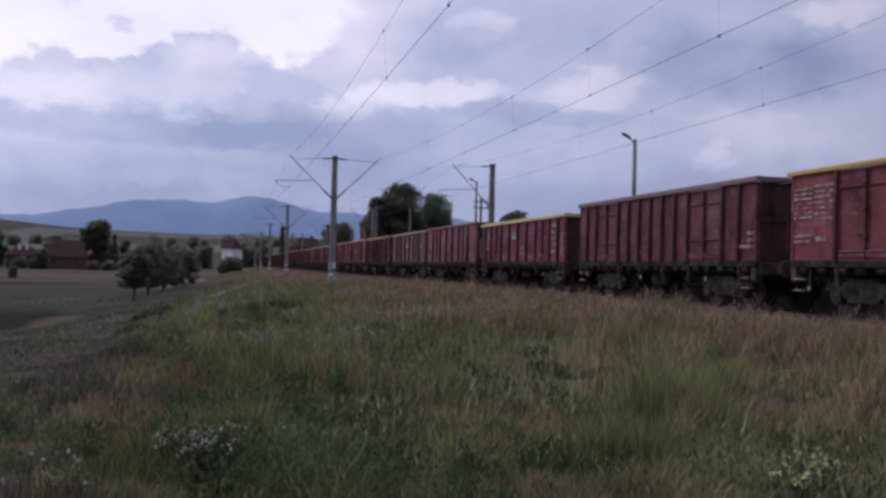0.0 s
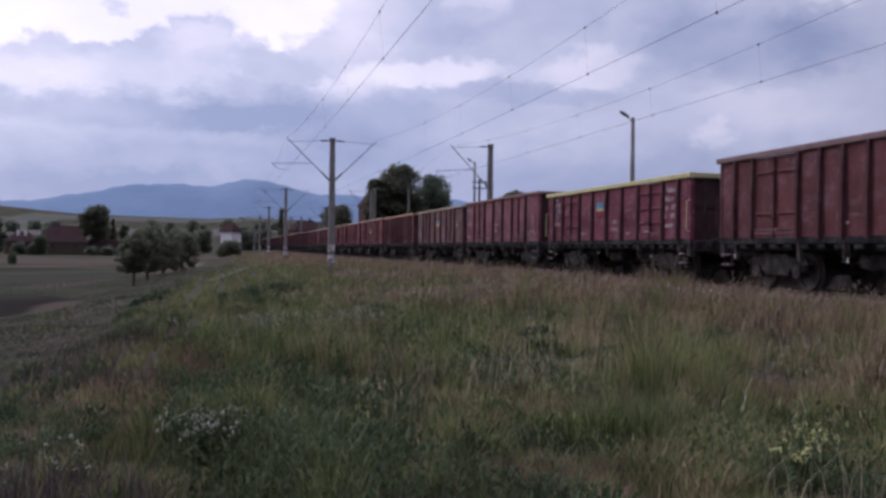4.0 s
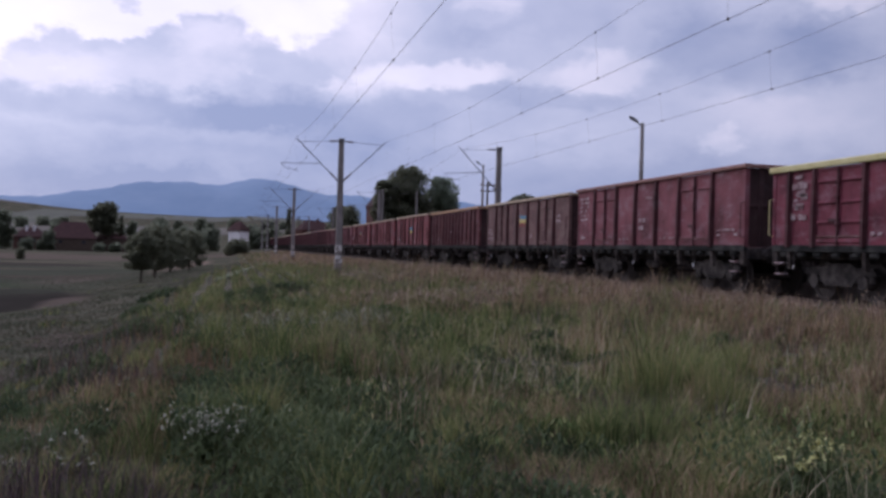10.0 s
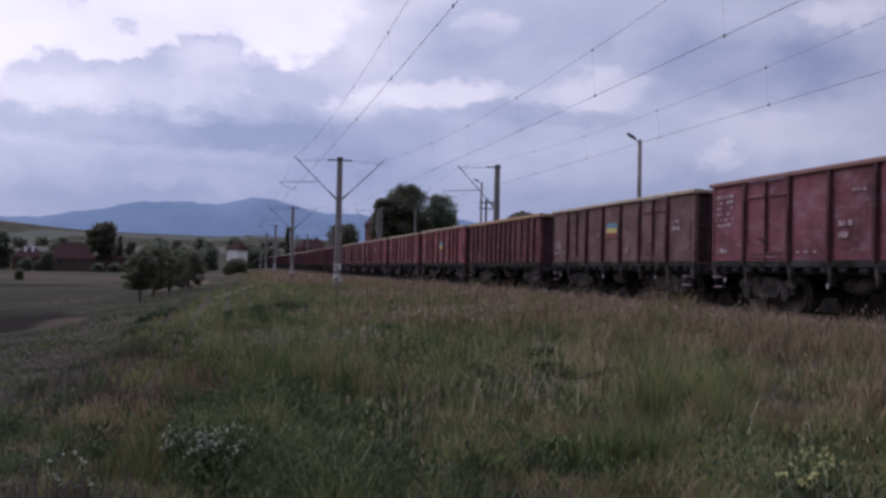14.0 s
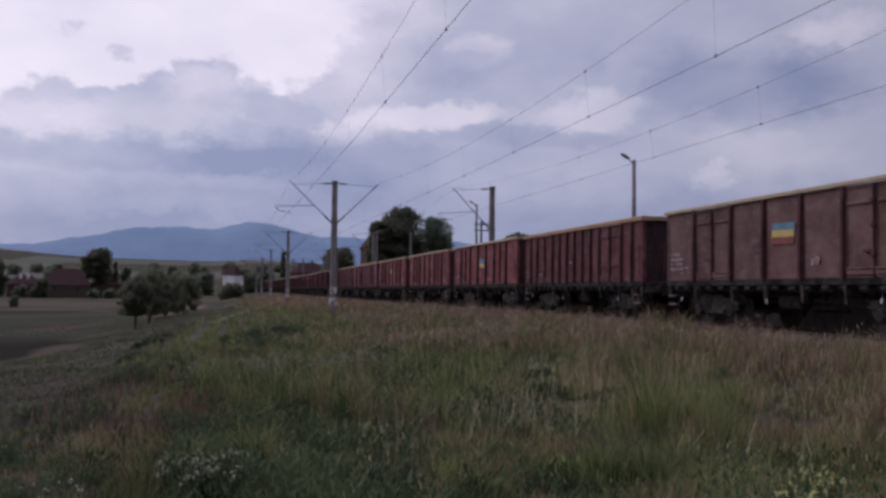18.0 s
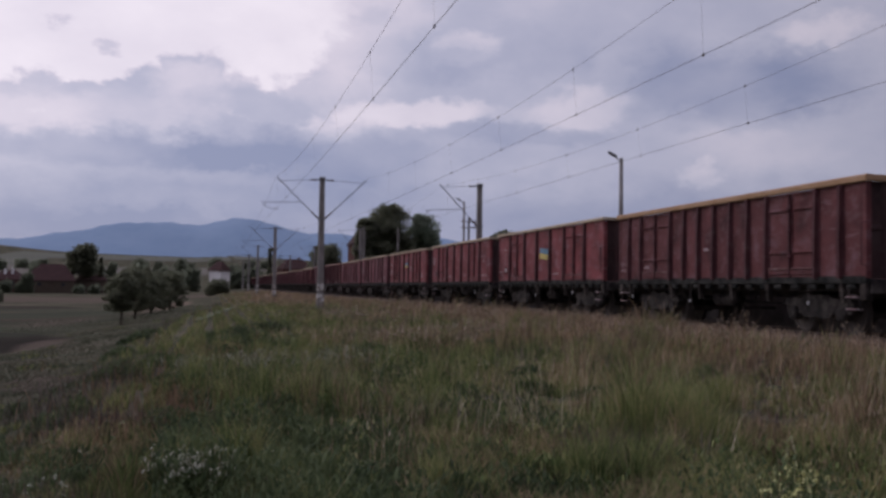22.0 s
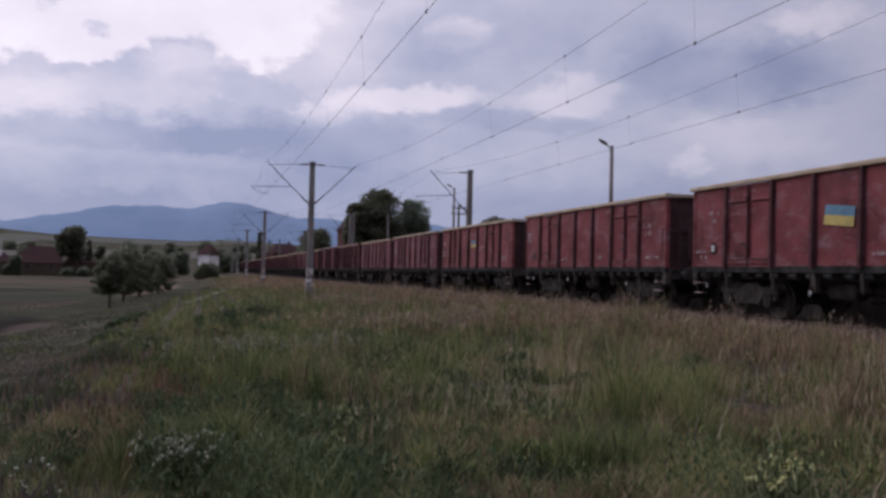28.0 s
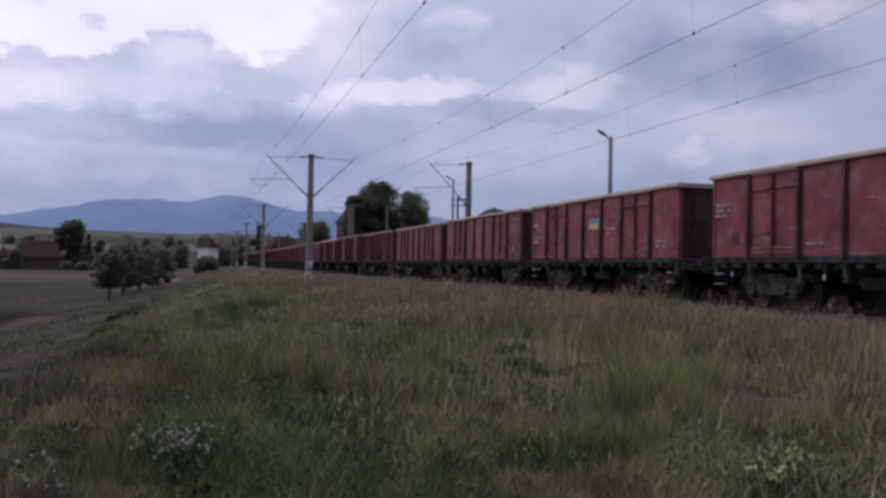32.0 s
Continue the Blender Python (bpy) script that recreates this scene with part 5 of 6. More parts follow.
# ---- houses ----
def house(x, y, turn, wide, deep, eaves, ridge, wall_mat, label, windows=2, chimney=True):
    g = float(height(x, y))
    h = tagged(empty("house", pose(x, y, g, 0, 0, turn)), label, "house")
    part("wall", box(-wide / 2, wide / 2, -deep / 2, deep / 2, -0.3, eaves), wall_mat, h)
    o = 0.25
    X, Y, hip = wide / 2 + o, deep / 2 + o, min(wide, deep) * 0.36
    low = eaves - 0.15
    faces = [[(-X, s * Y, low), (X, s * Y, low), (X - hip, 0, ridge), (-X + hip, 0, ridge)] for s in (-1, 1)] + [[(s * X, -Y, low), (s * X, Y, low), (s * (X - hip), 0, ridge)] for s in (-1, 1)]
    for f in faces:
        bm = bmesh.new()
        a = [bm.verts.new(v) for v in f]
        b = [bm.verts.new(v.co + Vector((0, 0, 0.14))) for v in a]
        bm.faces.new(a)
        bm.faces.new(b[::-1])
        for k in range(len(a)):
            q = (k + 1) % len(a)
            bm.faces.new((a[k], b[k], b[q], a[q]))
        bmesh.ops.recalc_face_normals(bm, faces=bm.faces)
        part("roof_slope", bm, ROOF, h, "old dark red tiled roof slope")
    if chimney:
        part("chimney", box(wide * 0.1, wide * 0.1 + 0.6, -0.9, -0.3, ridge - 0.9, ridge + 0.8, 0.03), BRICK, h)
    for k in range(windows):
        xx = -wide / 2 + wide * (k + 0.5) / windows
        win = part("window", box(xx - 0.5, xx + 0.5, -deep / 2 - 0.05, -deep / 2 + 0.02, eaves - 1.6, eaves - 0.5, 0.01), TIMBER, h)
        part("pane", box(xx - 0.42, xx + 0.42, -deep / 2 - 0.06, -deep / 2 - 0.045, eaves - 1.52, eaves - 0.58), GLASS, win)
    return h


house(1.75, 205, -38, 2.7, 3.1, 4.6, 6.3, PLASTER, "tall white plastered house with a dark red roof", 0, False)
house(-43.9, 300, 5, 12.4, 9.0, 3.6, 8.2, TIMBER, "large farmhouse with a steep dark red tiled roof", 2, False)
house(-34.2, 308, 0, 8.6, 6.0, 3.9, 5.7, TIMBER, "long dark barn with a low red roof", 0, False)
red = house(-57.5, 312, -6, 8.0, 7.0, 3.8, 6.4, BRICK, "village house with a faded red tiled roof", 2, False)
for u in (-1.2, 0.9):
    part("chimney", box(u, u + 0.7, -1.6, -1.0, 5.0, 7.0, 0.03), PLASTER, red, "white chimney")
house(-50.0, 322, 10, 9.0, 7.0, 3.6, 7.4, BRICK, "brick village house with a brown tiled roof")
house(-74.0, 305, 0, 9.0, 6.0, 3.2, 6.6, BRICK, "brick village house with a red roof")
house(26.2, 162, 0, 7.6, 8.0, 6.8, 11.0, BRICK, "brown brick house beside large trees")
house(27.0, 330, 15, 10.0, 7.0, 5.5, 8.6, BRICK, "far house with a red roof beyond the train")


# ---- grass ----
def noise2(x, y, s, seed):
    r = np.random.default_rng(seed)
    out = np.zeros_like(x)
    for k in range(7):
        a = r.uniform(0, 2 * math.pi)
        f = s * r.uniform(0.6, 1.9)
        out += np.sin(f * (x * math.cos(a) + y * math.sin(a)) + r.uniform(0, 7)) * np.cos(0.6 * f * (y * math.cos(a) - x * math.sin(a)) + r.uniform(0, 7))
    return out / 2.6


def scatter(n, r0, r1, seed, a0=-16, a1=46, fall=1.0):
    """Places on the bank, thinner with distance from its near end."""
    r = np.random.default_rng(seed)
    u = r.random(n)
    d = r0 * (r1 / r0) ** u if fall == 1.0 else np.sqrt(r0**2 + (r1**2 - r0**2) * u)
    a = np.radians(r.uniform(a0, a1, n))
    return d * np.sin(a), d * np.cos(a), r


def blades(x, y, tall, width, lean, r, base=0.0):
    """Tapered blades of three joints that bend over."""
    n = len(x)
    z = height(x, y) - 0.03 + base
    a = r.uniform(0, 2 * math.pi, n)
    side = np.stack([np.cos(a), np.sin(a), np.zeros(n)], 1)
    b = r.uniform(0, 2 * math.pi, n)
    bend_by = (lean * tall * r.uniform(0.2, 1.3, n))[:, None] * np.stack([np.cos(b) * 0.8 + 0.08, np.sin(b) * 0.8, np.zeros(n)], 1)
    root = np.stack([x, y, z], 1)
    up = np.zeros((n, 3))
    up[:, 2] = 1
    w = width[:, None]
    t = tall[:, None]
    mid = root + up * t * 0.55 + bend_by * 0.35
    tip = root + up * t * (1 - 0.25 * lean) + bend_by
    co = np.stack([root - side * w, root + side * w, mid + side * w * 0.7, mid - side * w * 0.7, tip], 1).reshape(-1, 3)
    i = np.arange(n)[:, None] * 5
    return co, np.concatenate([i + [0, 1, 2], i + [0, 2, 3], i + [3, 2, 4]])


def grass():
    made = {"green": [], "dry": [], "seed": [], "field": [], "broad": [], "dead": [], "rust": [], "silver": [], "straw": []}

    def add(kind, co, faces):
        base = sum(len(c) for c, _ in made[kind])
        made[kind].append((co, faces + base))
    for n, r0, r1, wid, seed in ((215000, 4.5, 26, 0.0046, 1), (130000, 22, 75, 0.009, 2), (60000, 68, 210, 0.022, 3)):
        x, y, r = scatter(n, r0, r1, seed, -22 if r1 < 30 else -10, 46 if r1 < 100 else 14)
        e = x - edge_of_bank(y)
        # gathered into tufts of uneven height and colour
        for s in ((0.16, 0.42) if r1 < 30 else (0.3, 0.8)):
            i, j = np.floor(x / s), np.floor(y / s)
            h1, h2, h3, h4 = (np.modf(np.abs(np.sin(i * a + j * b + s) * 4375.85))[0] for a, b in ((12.99, 78.23), (39.35, 11.14), (73.16, 52.24), (27.17, 94.67)))
            x = x + 0.32 * ((i + 0.2 + 0.6 * h1) * s - x)
            y = y + 0.32 * ((j + 0.2 + 0.6 * h2) * s - y)
        n1, n2 = noise2(x, y, 0.7, 3), noise2(x, y, 0.2, 4)
        tuft = noise2(x, y, 1.3, 73) + 0.7 * noise2(x, y, 3.1, 74)
        ok = (x < TRACK - 1.8) & ((e > -1.2 + 0.65 * smoothstep(24, 14, y) + 0.5 * n1) | (e > -7) & (tuft > 0.45 + 0.08 * np.abs(e)) & (y < 60)) & ~((np.abs(x - path_x(y)) < 0.24) & (y > 40))
        ok &= ~((x > 0.04 * y) & (x < 0.2 * y) & (y < 9.5) & (r.random(len(x)) < 0.5))
        x, y, e, n1, n2, h3, h4 = x[ok], y[ok], e[ok], n1[ok], n2[ok], h3[ok], h4[ok]
        dry = 0.05 + 0.19 * smoothstep(2.5, 5, x) + 0.5 * smoothstep(62, 95, y) - 0.12 * smoothstep(11, 18, y) * smoothstep(6.5, 4, x) + 0.24 * n1 + 0.15 * n2 + 0.16 * noise2(x, y, 2.3, 76) + 0.42 * smoothstep(5.5, 11.5, x) + 0.06 * smoothstep(1.2, -0.4, e) - 0.20 * smoothstep(15, 8, np.hypot(x, y)) * smoothstep(5, 2, x)
        lush = 0.80 + 0.45 * noise2(x, y, 0.9, 5) + 0.36 * noise2(x, y, 2.6, 6)
        tall = (0.26 + 0.24 * r.random(len(x))) * np.clip(lush, 0.35, 1.3) * (0.5 + 0.5 * smoothstep(-1.2, 1.5, e))
        lump = noise2(x, y, 1.7, 71) + 0.6 * noise2(x, y, 4.2, 72)
        tall = tall * np.clip(0.90 + 0.62 * lump, 0.25, 1.75) * (1 + 0.2 * smoothstep(6, 10, x))
        tall = np.where(x > 10.3, np.maximum(tall, 0.32 + 0.13 * r.random(len(x))), tall)
        tall = np.where(y > 60, np.minimum(tall, 0.34), tall)
        tall = tall * (1 - 0.5 * smoothstep(1.2, -0.4, e) * smoothstep(16, 9, y)) * (1 - 0.35 * smoothstep(-0.8, -2.0, e))
        tall = tall * (0.5 + 0.85 * h3) * (1 - 0.3 * smoothstep(9, 5.5, np.hypot(x, y)))
        is_dry = r.random(len(x)) < np.clip(dry + 0.55 * (h4 - 0.5) * smoothstep(-1, 4, x), 0.02, 0.85)
        w = wid * r.uniform(0.6, 1.5, len(x)) * (0.6 + np.hypot(x, y) / (r0 + r1))
        for kind, m, k, lean in (("green", ~is_dry, 0.95, 0.54), ("dry", is_dry, 1.05, 0.42)):
            add(kind, *blades(x[m], y[m], tall[m] * k, w[m], lean, r))
    # finer mixed grass where the bank is nearest, and on the near slope
    for n, r0, r1, a0, a1, h0, h1, part_dry, seed in ((42000, 4.8, 9.5, 11, 31, 0.16, 0.36, 0.28, 52), (40000, 4.9, 11.5, -18, -2, 0.08, 0.24, 0.42, 53)):
        x, y, r = scatter(n, r0, r1, seed, a0, a1)
        lump = noise2(x, y, 2.1, 54) + 0.6 * noise2(x, y, 5.0, 55)
        ok = lump > -0.55 + 0.3 * r.random(n)
        x, y, lump = x[ok], y[ok], lump[ok]
        tall = r.uniform(h0, h1, len(x)) * np.clip(0.9 + 0.4 * lump, 0.5, 1.5)
        is_dry = r.random(len(x)) < np.clip(part_dry + 0.35 * noise2(x, y, 1.4, 56), 0.05, 0.95)
        for kind, m in (("green", ~is_dry), ("dry", is_dry)):
            add(kind, *blades(x[m], y[m], tall[m], 0.0040 * r.uniform(0.6, 1.4, int(m.sum())), 0.6, r))
    # thinner grass round about
    x, y, r = scatter(45000, 0.5, 16, 51, -16, 344)
    keep = (np.hypot(x, y) < 5) | (np.degrees(np.arctan2(x, y)) % 360 > 46) & (np.degrees(np.arctan2(x, y)) % 360 < 344)
    x, y = x[keep], y[keep]
    e = x - edge_of_bank(y)
    ok = x < TRACK - 1.8
    x, y, e = x[ok], y[ok], e[ok]
    tall = r.uniform(0.1, 0.34, len(x)) * (0.4 + 0.6 * smoothstep(-1.5, 1, e))
    is_dry = r.random(len(x)) < 0.3
    for kind, m in (("green", ~is_dry), ("dry", is_dry)):
        add(kind, *blades(x[m], y[m], tall[m], np.full(m.sum(), 0.007), 0.6, r))
    # tall stalks with seed heads
    for n, r0, r1, wid, seed in ((15000, 7.0, 30, 0.0022, 7), (26000, 20, 90, 0.0055, 8)):
        x, y, r = scatter(n, r0, r1, seed)
        e = x - edge_of_bank(y)
        ok = (x < TRACK - 2.1) & (e > -0.6) & (noise2(x, y, 0.4, 9) + 0.6 * noise2(x, y, 1.9, 10) + 0.11 * x - 0.5 - 0.55 * smoothstep(20, 9, np.hypot(x, y)) - 0.55 * smoothstep(7, 4, x) * smoothstep(75, 50, y) > r.random(len(x)) * 1.0 - 0.3)
        x, y = x[ok], y[ok]
        tall = r.uniform(0.34, 0.66, len(x)) * (1 - 0.2 * smoothstep(8, 10.5, x))
        w = np.full(len(x), wid)
        add("dry", *blades(x, y, tall, w, 0.22, r))
        for k in range(2):
            add("seed", *blades(x + r.normal(0, 0.03, len(x)), y + r.normal(0, 0.02, len(x)), r.uniform(0.05, 0.12, len(x)), w * (1.4 + 0.8 * (r0 > 10)), 0.9, r, base=tall * (0.80 + 0.08 * k)))
    # leafy weeds in clumps
    for n, r0, r1, wid, seed in ((120000, 4.5, 24, 0.0095, 31), (26000, 20, 60, 0.018, 32)):
        x, y, r = scatter(n, r0, r1, seed)
        e = x - edge_of_bank(y)
        ok = (x < TRACK - 3.0) & (e > 0.5) & ~((x > 2.1 + 0.4 * noise2(x, y, 1.5, 36)) & (y < 11) & (np.hypot(x - 3.6, y - 5.6) > 0.3 + 0.5 * r.random(len(x)))) & (noise2(x, y, 0.9, 33) - 0.06 * x + 0.6 * noise2(x, y, 2.2, 35) + 0.35 * smoothstep(16, 8, np.hypot(x, y)) * smoothstep(1.9, 1.1, x) + 0.5 * np.exp(-(x - 1.0) ** 2 / 0.5 - (y - 7.0) ** 2 / 3.5) + 0.4 * (np.hypot(x - 3.6, y - 5.6) < 1.2) > 0.22 - 0.22 * smoothstep(3.4, 2.2, x) * smoothstep(18, 12, y) + 0.35 * smoothstep(2.2, 3.4, x) * smoothstep(14, 9, np.hypot(x, y)))
        x, y = x[ok], y[ok]
        lift = r.uniform(0.02, 0.40, len(x)) * np.clip(0.7 + noise2(x, y, 1.8, 34), 0.15, 1.3)
        add("broad", *blades(x, y, r.uniform(0.03, 0.085, len(x)), wid * r.uniform(0.6, 1.3, len(x)), 1.3, r, base=lift))
    # bushy herbs: low domes of leaves
    domes = [(-0.1, 9.6, 0.55, 0.36), (0.55, 9.3, 0.5, 0.32), (2.0, 10.3, 0.5, 0.38), (2.5, 10.6, 0.4, 0.34), (1.0, 8.4, 0.6, 0.32), (3.4, 9.2, 0.3, 0.3), (0.5, 20.0, 0.7, 0.30), (1.4, 24.0, 0.8, 0.28), (0.8, 28.5, 1.0, 0.28), (2.0, 33.0, 1.2, 0.28)]
    pick = random.Random(97)
    for k in range(22):
        a, d = radians(pick.uniform(2.5, 11)), pick.uniform(6.2, 12)
        domes.append((d * math.sin(a), d * math.cos(a), pick.uniform(0.16, 0.34), pick.uniform(0.2, 0.36)))
    for k in range(120):
        d = 6.2 * (34 / 6.2) ** pick.random()
        a = radians(pick.uniform(-14, 30))
        if pick.random() < 1.1 - 0.09 * d * math.sin(a) and d * math.sin(a) > float(edge_of_bank(d * math.cos(a))) - 1.5:
            domes.append((d * math.sin(a), d * math.cos(a), pick.uniform(0.14, 0.36) * (0.7 + d / 26), pick.uniform(0.16, 0.36) * (1 - 0.012 * d)))
    for cx, cy, rad, top in domes:
        r = np.random.default_rng(int(1000 * abs(cx) + 77 * cy))
        n = int(420 * (0.4 + rad))
        q, a = np.sqrt(r.random(n)), r.uniform(0, 2 * math.pi, n)
        stretch = 1 + 0.3 * np.sin(2 * a + cx) + 0.2 * np.sin(3 * a + cy)
        x, y = cx + rad * q * stretch * np.cos(a), cy + rad * q * stretch * np.sin(a)
        lift = top * np.sqrt(np.clip(1 - q**2, 0, 1)) * r.uniform(0.45, 1.1, n)
        add("broad", *blades(x, y, r.uniform(0.03, 0.09, n) * (0.7 + cy / 20), 0.0085 * (0.6 + cy / 18) * r.uniform(0.6, 1.3, n), 1.3, r, base=lift))
    # dead weeds in dark spiky clumps
    for n, r0, r1, wid, seed in ((27000, 4.5, 24, 0.0032, 41), (16000, 20, 60, 0.006, 42)):
        x, y, r = scatter(n, r0, r1, seed)
        e = x - edge_of_bank(y)
        ok = (x < TRACK - 2.2) & (e > -1.6) & (noise2(x, y, 1.1, 43) + 0.5 * noise2(x, y, 0.3, 44) + 0.35 * smoothstep(1.0, -0.6, e) - 0.5 * smoothstep(9.5, 7, y) * smoothstep(1.0, 1.8, x) > 0.54 - 0.10 * smoothstep(2.5, 4.5, x) * smoothstep(26, 12, y) - 0.40 * smoothstep(3.6, 5.2, x) * smoothstep(20, 12, y))
        x, y = x[ok], y[ok]
        add("dead", *blades(x, y, r.uniform(0.22, 0.55, len(x)), wid * r.uniform(0.6, 1.5, len(x)), 0.45, r))
    # small herbs between the blades, in loose flecks
    x, y, r = scatter(22000, 6.5, 22, 81)
    ok = (x < TRACK - 3.0) & (x > 0.9) & (noise2(x, y, 1.7, 82) + 0.6 * noise2(x, y, 4.5, 83) > 0.15)
    x, y = x[ok], y[ok]
    add("green", *blades(x, y, r.uniform(0.03, 0.09, len(x)), 0.0085 * r.uniform(0.6, 1.3, len(x)), 1.2, r, base=r.uniform(0.05, 0.34, len(x))))
    # single pale straw stems that nod at the top
    x, y, r = scatter(2600, 5.5, 22, 91, 8, 46)
    ok = (noise2(x, y, 0.8, 92) + 0.6 * noise2(x, y, 2.4, 93) > 0.1) & (x < TRACK - 3.0)
    x, y = x[ok], y[ok]
    add("straw", *blades(x, y, r.uniform(0.4, 0.72, len(x)), 0.0034 * (0.5 + np.hypot(x, y) / 14), 0.5, r))
    # ragged tall stalks along the edge of the ballast
    r = np.random.default_rng(64)
    x, y = r.uniform(10.2, 12.9, 15000), 12 + 48 * r.random(15000) ** 1.8
    ok = noise2(x, 0.6 * y, 1.6, 65) + 0.6 * noise2(x, y, 3.7, 66) > 0.15 - 1.2 * smoothstep(11.6, 12.4, x)
    x, y = x[ok], y[ok]
    tall = r.uniform(0.22, 0.62, len(x)) * (1.1 - 0.1 * smoothstep(16, 30, y)) * (1 - 0.1 * smoothstep(11.6, 12.4, x)) * (0.72 + 0.75 * np.clip(noise2(x, y, 2.4, 67), 0, 1))
    add("dry", *blades(x, y, tall, 0.0035 * (0.5 + y / 24), 0.4, r))
    add("seed", *blades(x, y, r.uniform(0.05, 0.11, len(x)), 0.006 * (0.5 + y / 24), 0.9, r, base=tall * 0.85))
    # rust-brown weeds in a few stands
    for n, cx, cy, sx, sy, tl in ((150, -0.30, 11.4, 0.10, 0.5, 0.44), (190, -0.75, 11.0, 0.45, 1.5, 0.32), (240, -0.55, 8.8, 0.45, 0.9, 0.30), (140, -1.2, 17.0, 0.6, 2.5, 0.36), (240, -0.85, 7.4, 0.5, 0.7, 0.26), (120, -0.9, 13.8, 0.5, 1.2, 0.36), (560, -0.7, 9.8, 0.75, 2.4, 0.38), (200, 0.0, 12.5, 0.5, 1.5, 0.38), (600, 0.4, 20.0, 0.5, 1.5, 0.4), (900, 9.0, 15.5, 1.2, 2.5, 0.46), (500, 6.2, 8.8, 0.8, 0.8, 0.36), (900, 10.8, 22.0, 0.8, 5.0, 0.45)):
        r = np.random.default_rng(int(100 * cy))
        x, y = r.normal(cx, sx, n), r.normal(cy, sy, n)
        add("rust", *blades(x, y, tl * r.uniform(0.5, 1.25, n), 0.0022 * (0.5 + y / 10) * r.uniform(0.6, 1.5, n), 0.35, r))
    # pale fluffy heads in a loose band
    for n, cx, cy, sx, sy in ((150, -0.1, 14.8, 0.4, 0.6), (260, 0.8, 15.9, 0.5, 0.6), (200, 1.8, 17.0, 0.5, 0.7), (60, 2.8, 18.6, 0.5, 0.9)):
        r = np.random.default_rng(int(100 * cy))
        x, y = r.normal(cx, sx, n), r.normal(cy, sy, n)
        keep = noise2(x, y, 3.0, 75) > -0.1
        x, y = x[keep], y[keep]
        n = len(x)
        for k in range(4):
            add("silver", *blades(x + r.normal(0, 0.018, n), y + r.normal(0, 0.018, n), r.uniform(0.02, 0.05, n), np.full(n, 0.010), 1.2, r, base=r.uniform(0.26, 0.46, n)))
    # short turf on the slope and in the low field
    for n, r0, r1, wid, seed in ((70000, 5.0, 30, 0.006, 21), (70000, 20, 85, 0.014, 22)):
        x, y, r = scatter(n, r0, r1, seed, -24, 4)
        e = x - edge_of_bank(y)
        ok = (e < -0.4 + 0.5 * smoothstep(24, 14, y)) & ~(((x + 10.2 + 0.21 * (y - 52)) / 3.6) ** 2 + ((y - 52) / 12.5) ** 2 < 1 + 0.3 * noise2(x, y, 0.5, 24))
        x, y = x[ok], y[ok]
        tall = r.uniform(0.05, 0.11, len(x)) * np.clip(1 + 0.8 * noise2(x, y, 0.8, 23), 0.6, 2.2)
        add("field", *blades(x, y, tall, wid * r.uniform(0.6, 1.4, len(x)), 0.9, r, base=0.02))
    for kind, mat, label in (("green", GRASS_GREEN, "green meadow grass in uneven tufts"), ("dry", GRASS_DRY, "dry straw-coloured grass among the green"), ("seed", SEED, "brown seed heads of tall dry grass"), ("dead", DEAD, "dead brown weed stalks in clumps"), ("rust", RUST_WEED, "rust-brown withered weeds in stands"), ("straw", STRAW, "single pale straw stems above the grass"), ("silver", SILVER, "pale grey fluffy seed heads in a loose band"), ("broad", BROAD, "dark broad-leaved weeds among the grass"), ("field", TURF, "short grazed turf on the slope and the low field")):
        co = np.concatenate([c for c, _ in made[kind]])
        fs = np.concatenate([f for _, f in made[kind]])
        tagged(new({"seed": "seed_heads", "field": "turf", "broad": "leafy_weeds", "dead": "dead_weeds", "rust": "withered_weeds", "silver": "fluffy_seed_heads", "straw": "straw_stems"}.get(kind, "grass"), fast_mesh("grass", co, fs, mat)), label, "grass", kind="stuff")


grass()


# ---- weeds in flower ----
def umbel_mesh(r, size, flat):
    bm = bmesh.new()
    for k in range(r.randint(7, 12)):
        a, d = r.uniform(0, 6.28), size * math.sqrt(r.random())
        c = Vector((d * math.cos(a), d * math.sin(a), r.uniform(-1, 1) * flat))
        s = size * r.uniform(0.22, 0.4)
        vs = [bm.verts.new(c + Vector((s * math.cos(b), s * math.sin(b), r.uniform(-0.3, 0.3) * s))) for b in (0, 1.26, 2.51, 3.77, 5.03)]
        low = bm.verts.new(c - Vector((0, 0, s * 0.6)))
        bm.faces.new(vs)
        for i in range(5):
            bm.faces.new((vs[i], low, vs[(i + 1) % 5]))
    return bm


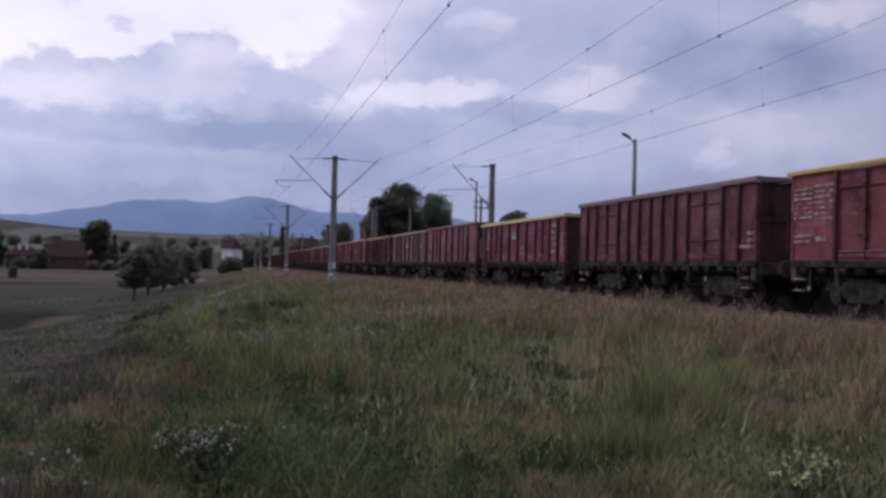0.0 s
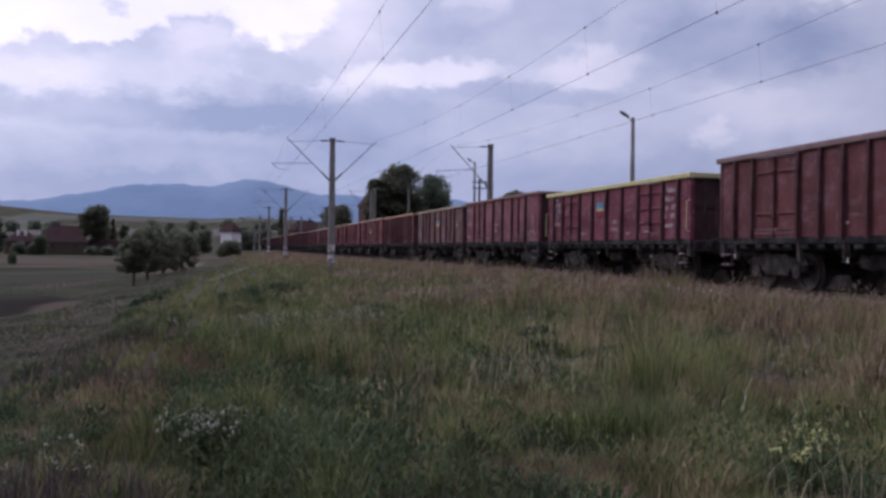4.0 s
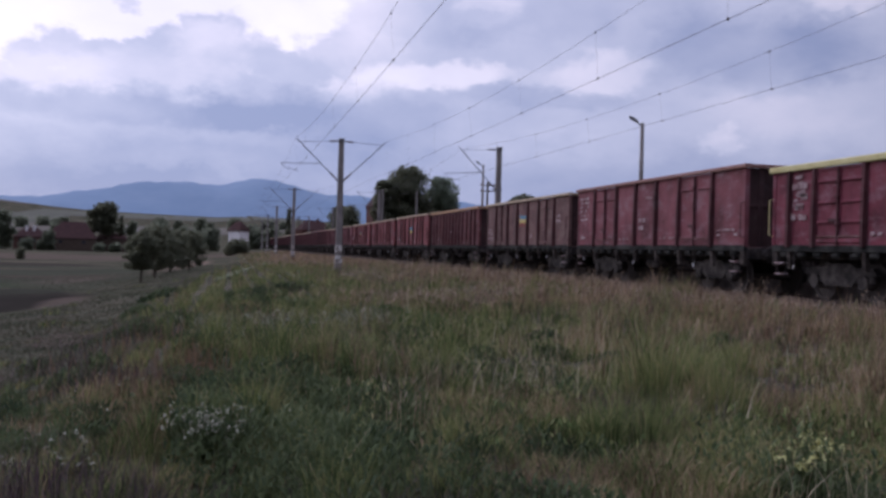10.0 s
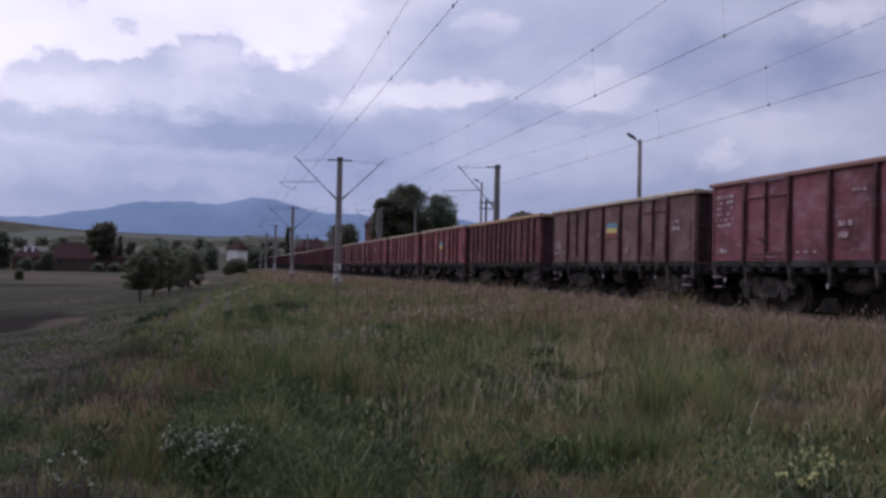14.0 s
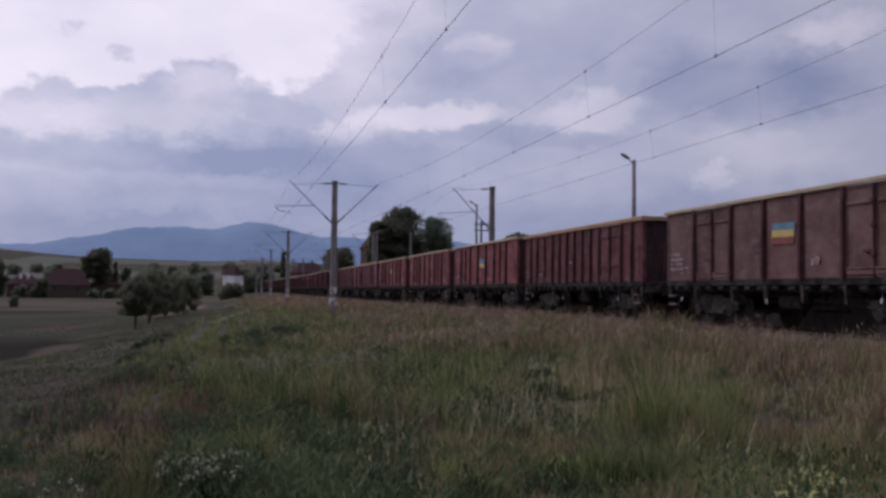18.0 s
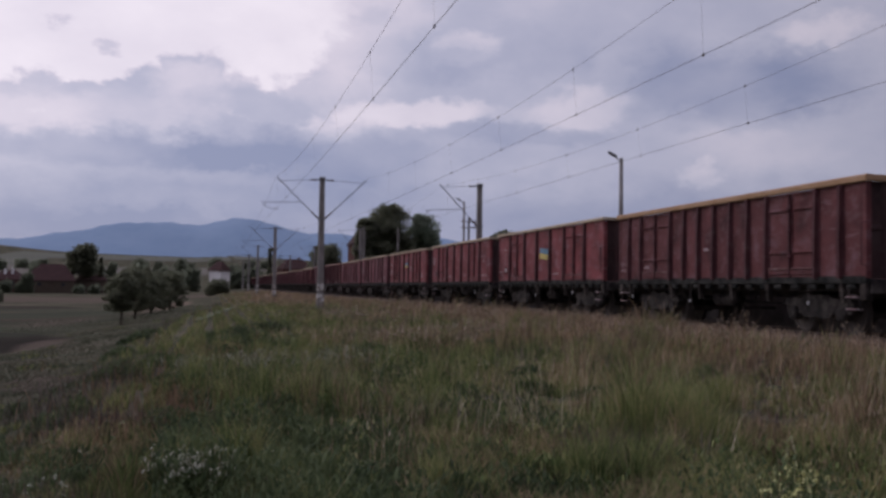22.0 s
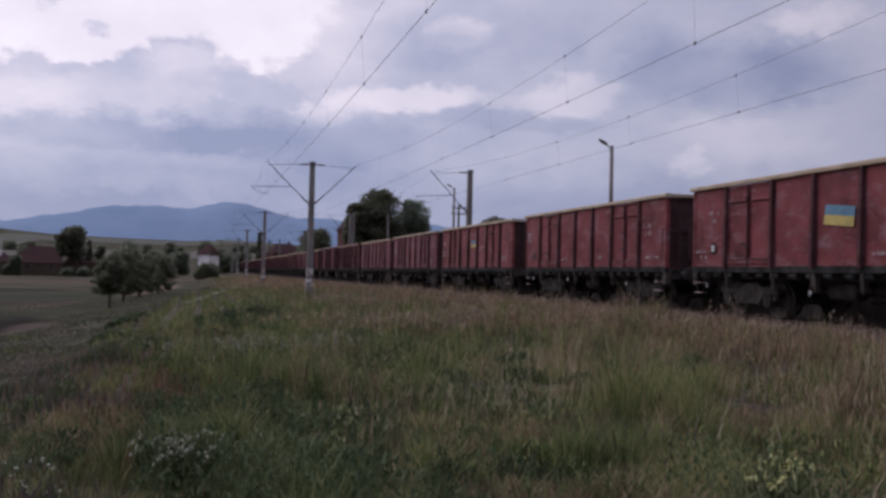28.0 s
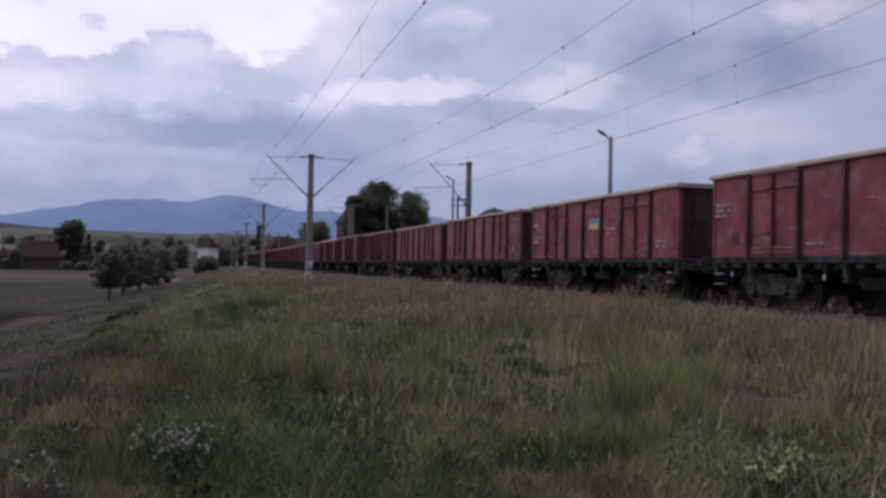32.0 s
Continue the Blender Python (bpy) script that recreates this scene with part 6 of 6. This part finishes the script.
def weed(x, y, tall, seed, mat, label, heads, size, group):
    r = random.Random(seed)
    w = tagged(empty("flowering_weed", pose(x, y, float(height(x, y)))), label, "wildflower", group)
    part("stem", tube([(0, 0, -0.03), (0.02, 0, tall * 0.5), (0.03, 0.02, tall * 0.82)], (0.007, 0.005, 0.003), 5), STEM, w)
    for k in range(heads):
        a = r.uniform(0, 6.28)
        d, z = r.uniform(0.05, 0.24) * tall, tall * r.uniform(0.75, 1.05)
        tip = Vector((d * math.cos(a), d * math.sin(a), z))
        part("twig", tube([(0.02, 0, tall * 0.45), tip * 0.8, tip], 0.003, 4), STEM, w)
        key = ("umbel", r.randint(0, 3), round(size, 3))
        shared("flower_head", key, lambda: umbel_mesh(random.Random(key[1]), size, 0.012), mat, w, pose(*tip, r.uniform(-25, 25), r.uniform(-25, 25), r.uniform(0, 360)))
    for k in range(4):
        a, z = r.uniform(0, 6.28), tall * r.uniform(0.1, 0.6)
        bm = bmesh.new()
        vs = [bm.verts.new(p) for p in ((0, 0, 0), (0.05, 0.018, 0.02), (0.13, 0, 0.0), (0.05, -0.018, 0.02))]
        bm.faces.new(vs)
        part("leaf", bm, STEM, w, at=pose(0.01, 0, z, 0, 0, math.degrees(a)))
    return w


rnd = random.Random(8)


def ground_at(yaw, d):
    return d * math.sin(radians(yaw)), d * math.cos(radians(yaw))


for k in range(30):
    x, y = ground_at(-0.7 + rnd.gauss(0, 1.25), 6.75 + rnd.gauss(0, 0.16))
    weed(x, y, rnd.uniform(0.30, 0.42), k, PETAL, "weed with clustered small white flowers in the grass", rnd.randint(7, 11), 0.0135, "white flowers")
for k in range(10):
    x, y = ground_at(33.0 + rnd.gauss(0, 1.0), 6.6 + rnd.gauss(0, 0.2))
    weed(x, y, rnd.uniform(0.28, 0.42), 60 + k, PETAL_Y, "weed with pale yellow flowers in the grass", rnd.randint(6, 9), 0.023, "yellow flowers")
for k in range(22):
    x, y = ground_at(rnd.uniform(-10, 6), rnd.uniform(7.0, 10.5))
    weed(x, y, rnd.uniform(0.2, 0.35), 90 + k, PETAL, "weed with a few small white flowers", 2, 0.011, "scattered white flowers")
for k in range(12):
    x, y = ground_at(rnd.uniform(-12.5, -7), rnd.uniform(6.0, 7.2))
    weed(x, y, rnd.uniform(0.2, 0.34), 120 + k, PETAL, "weed with a few small white flowers on the slope", 3, 0.015, "white flowers on the slope")


# ---- movement ----
def motions():
    times = [0.5 * k for k in range(65)]
    fine_times = [0.15 * k for k in range(214)]
    for k, w in TRAIN:
        rows = []
        for t in times:
            y = middle(k) - travelled(t)
            x, _ = track_point(y)
            turn = -math.degrees(math.atan(2 * max(0.0, y - 350.0) / 1100.0))
            rows.append((t, pose(x, y, 0, 0, 0, turn)))
        walk(w, rows)
        if not 0 <= k <= 7:
            continue
        for bg in w.children:
            if not bg.name.startswith("bogie"):
                continue
            flip = -1 if bg.matrix_basis.to_euler().z > 1 else 1
            for s in bg.children:
                if s.name.startswith("wheelset"):
                    at = s.matrix_basis.translation.copy()
                    walk(s, [(t, Matrix.Translation(at) @ pose(0, 0, 0, flip * math.degrees(travelled(t) / 0.46))) for t in fine_times])


motions()
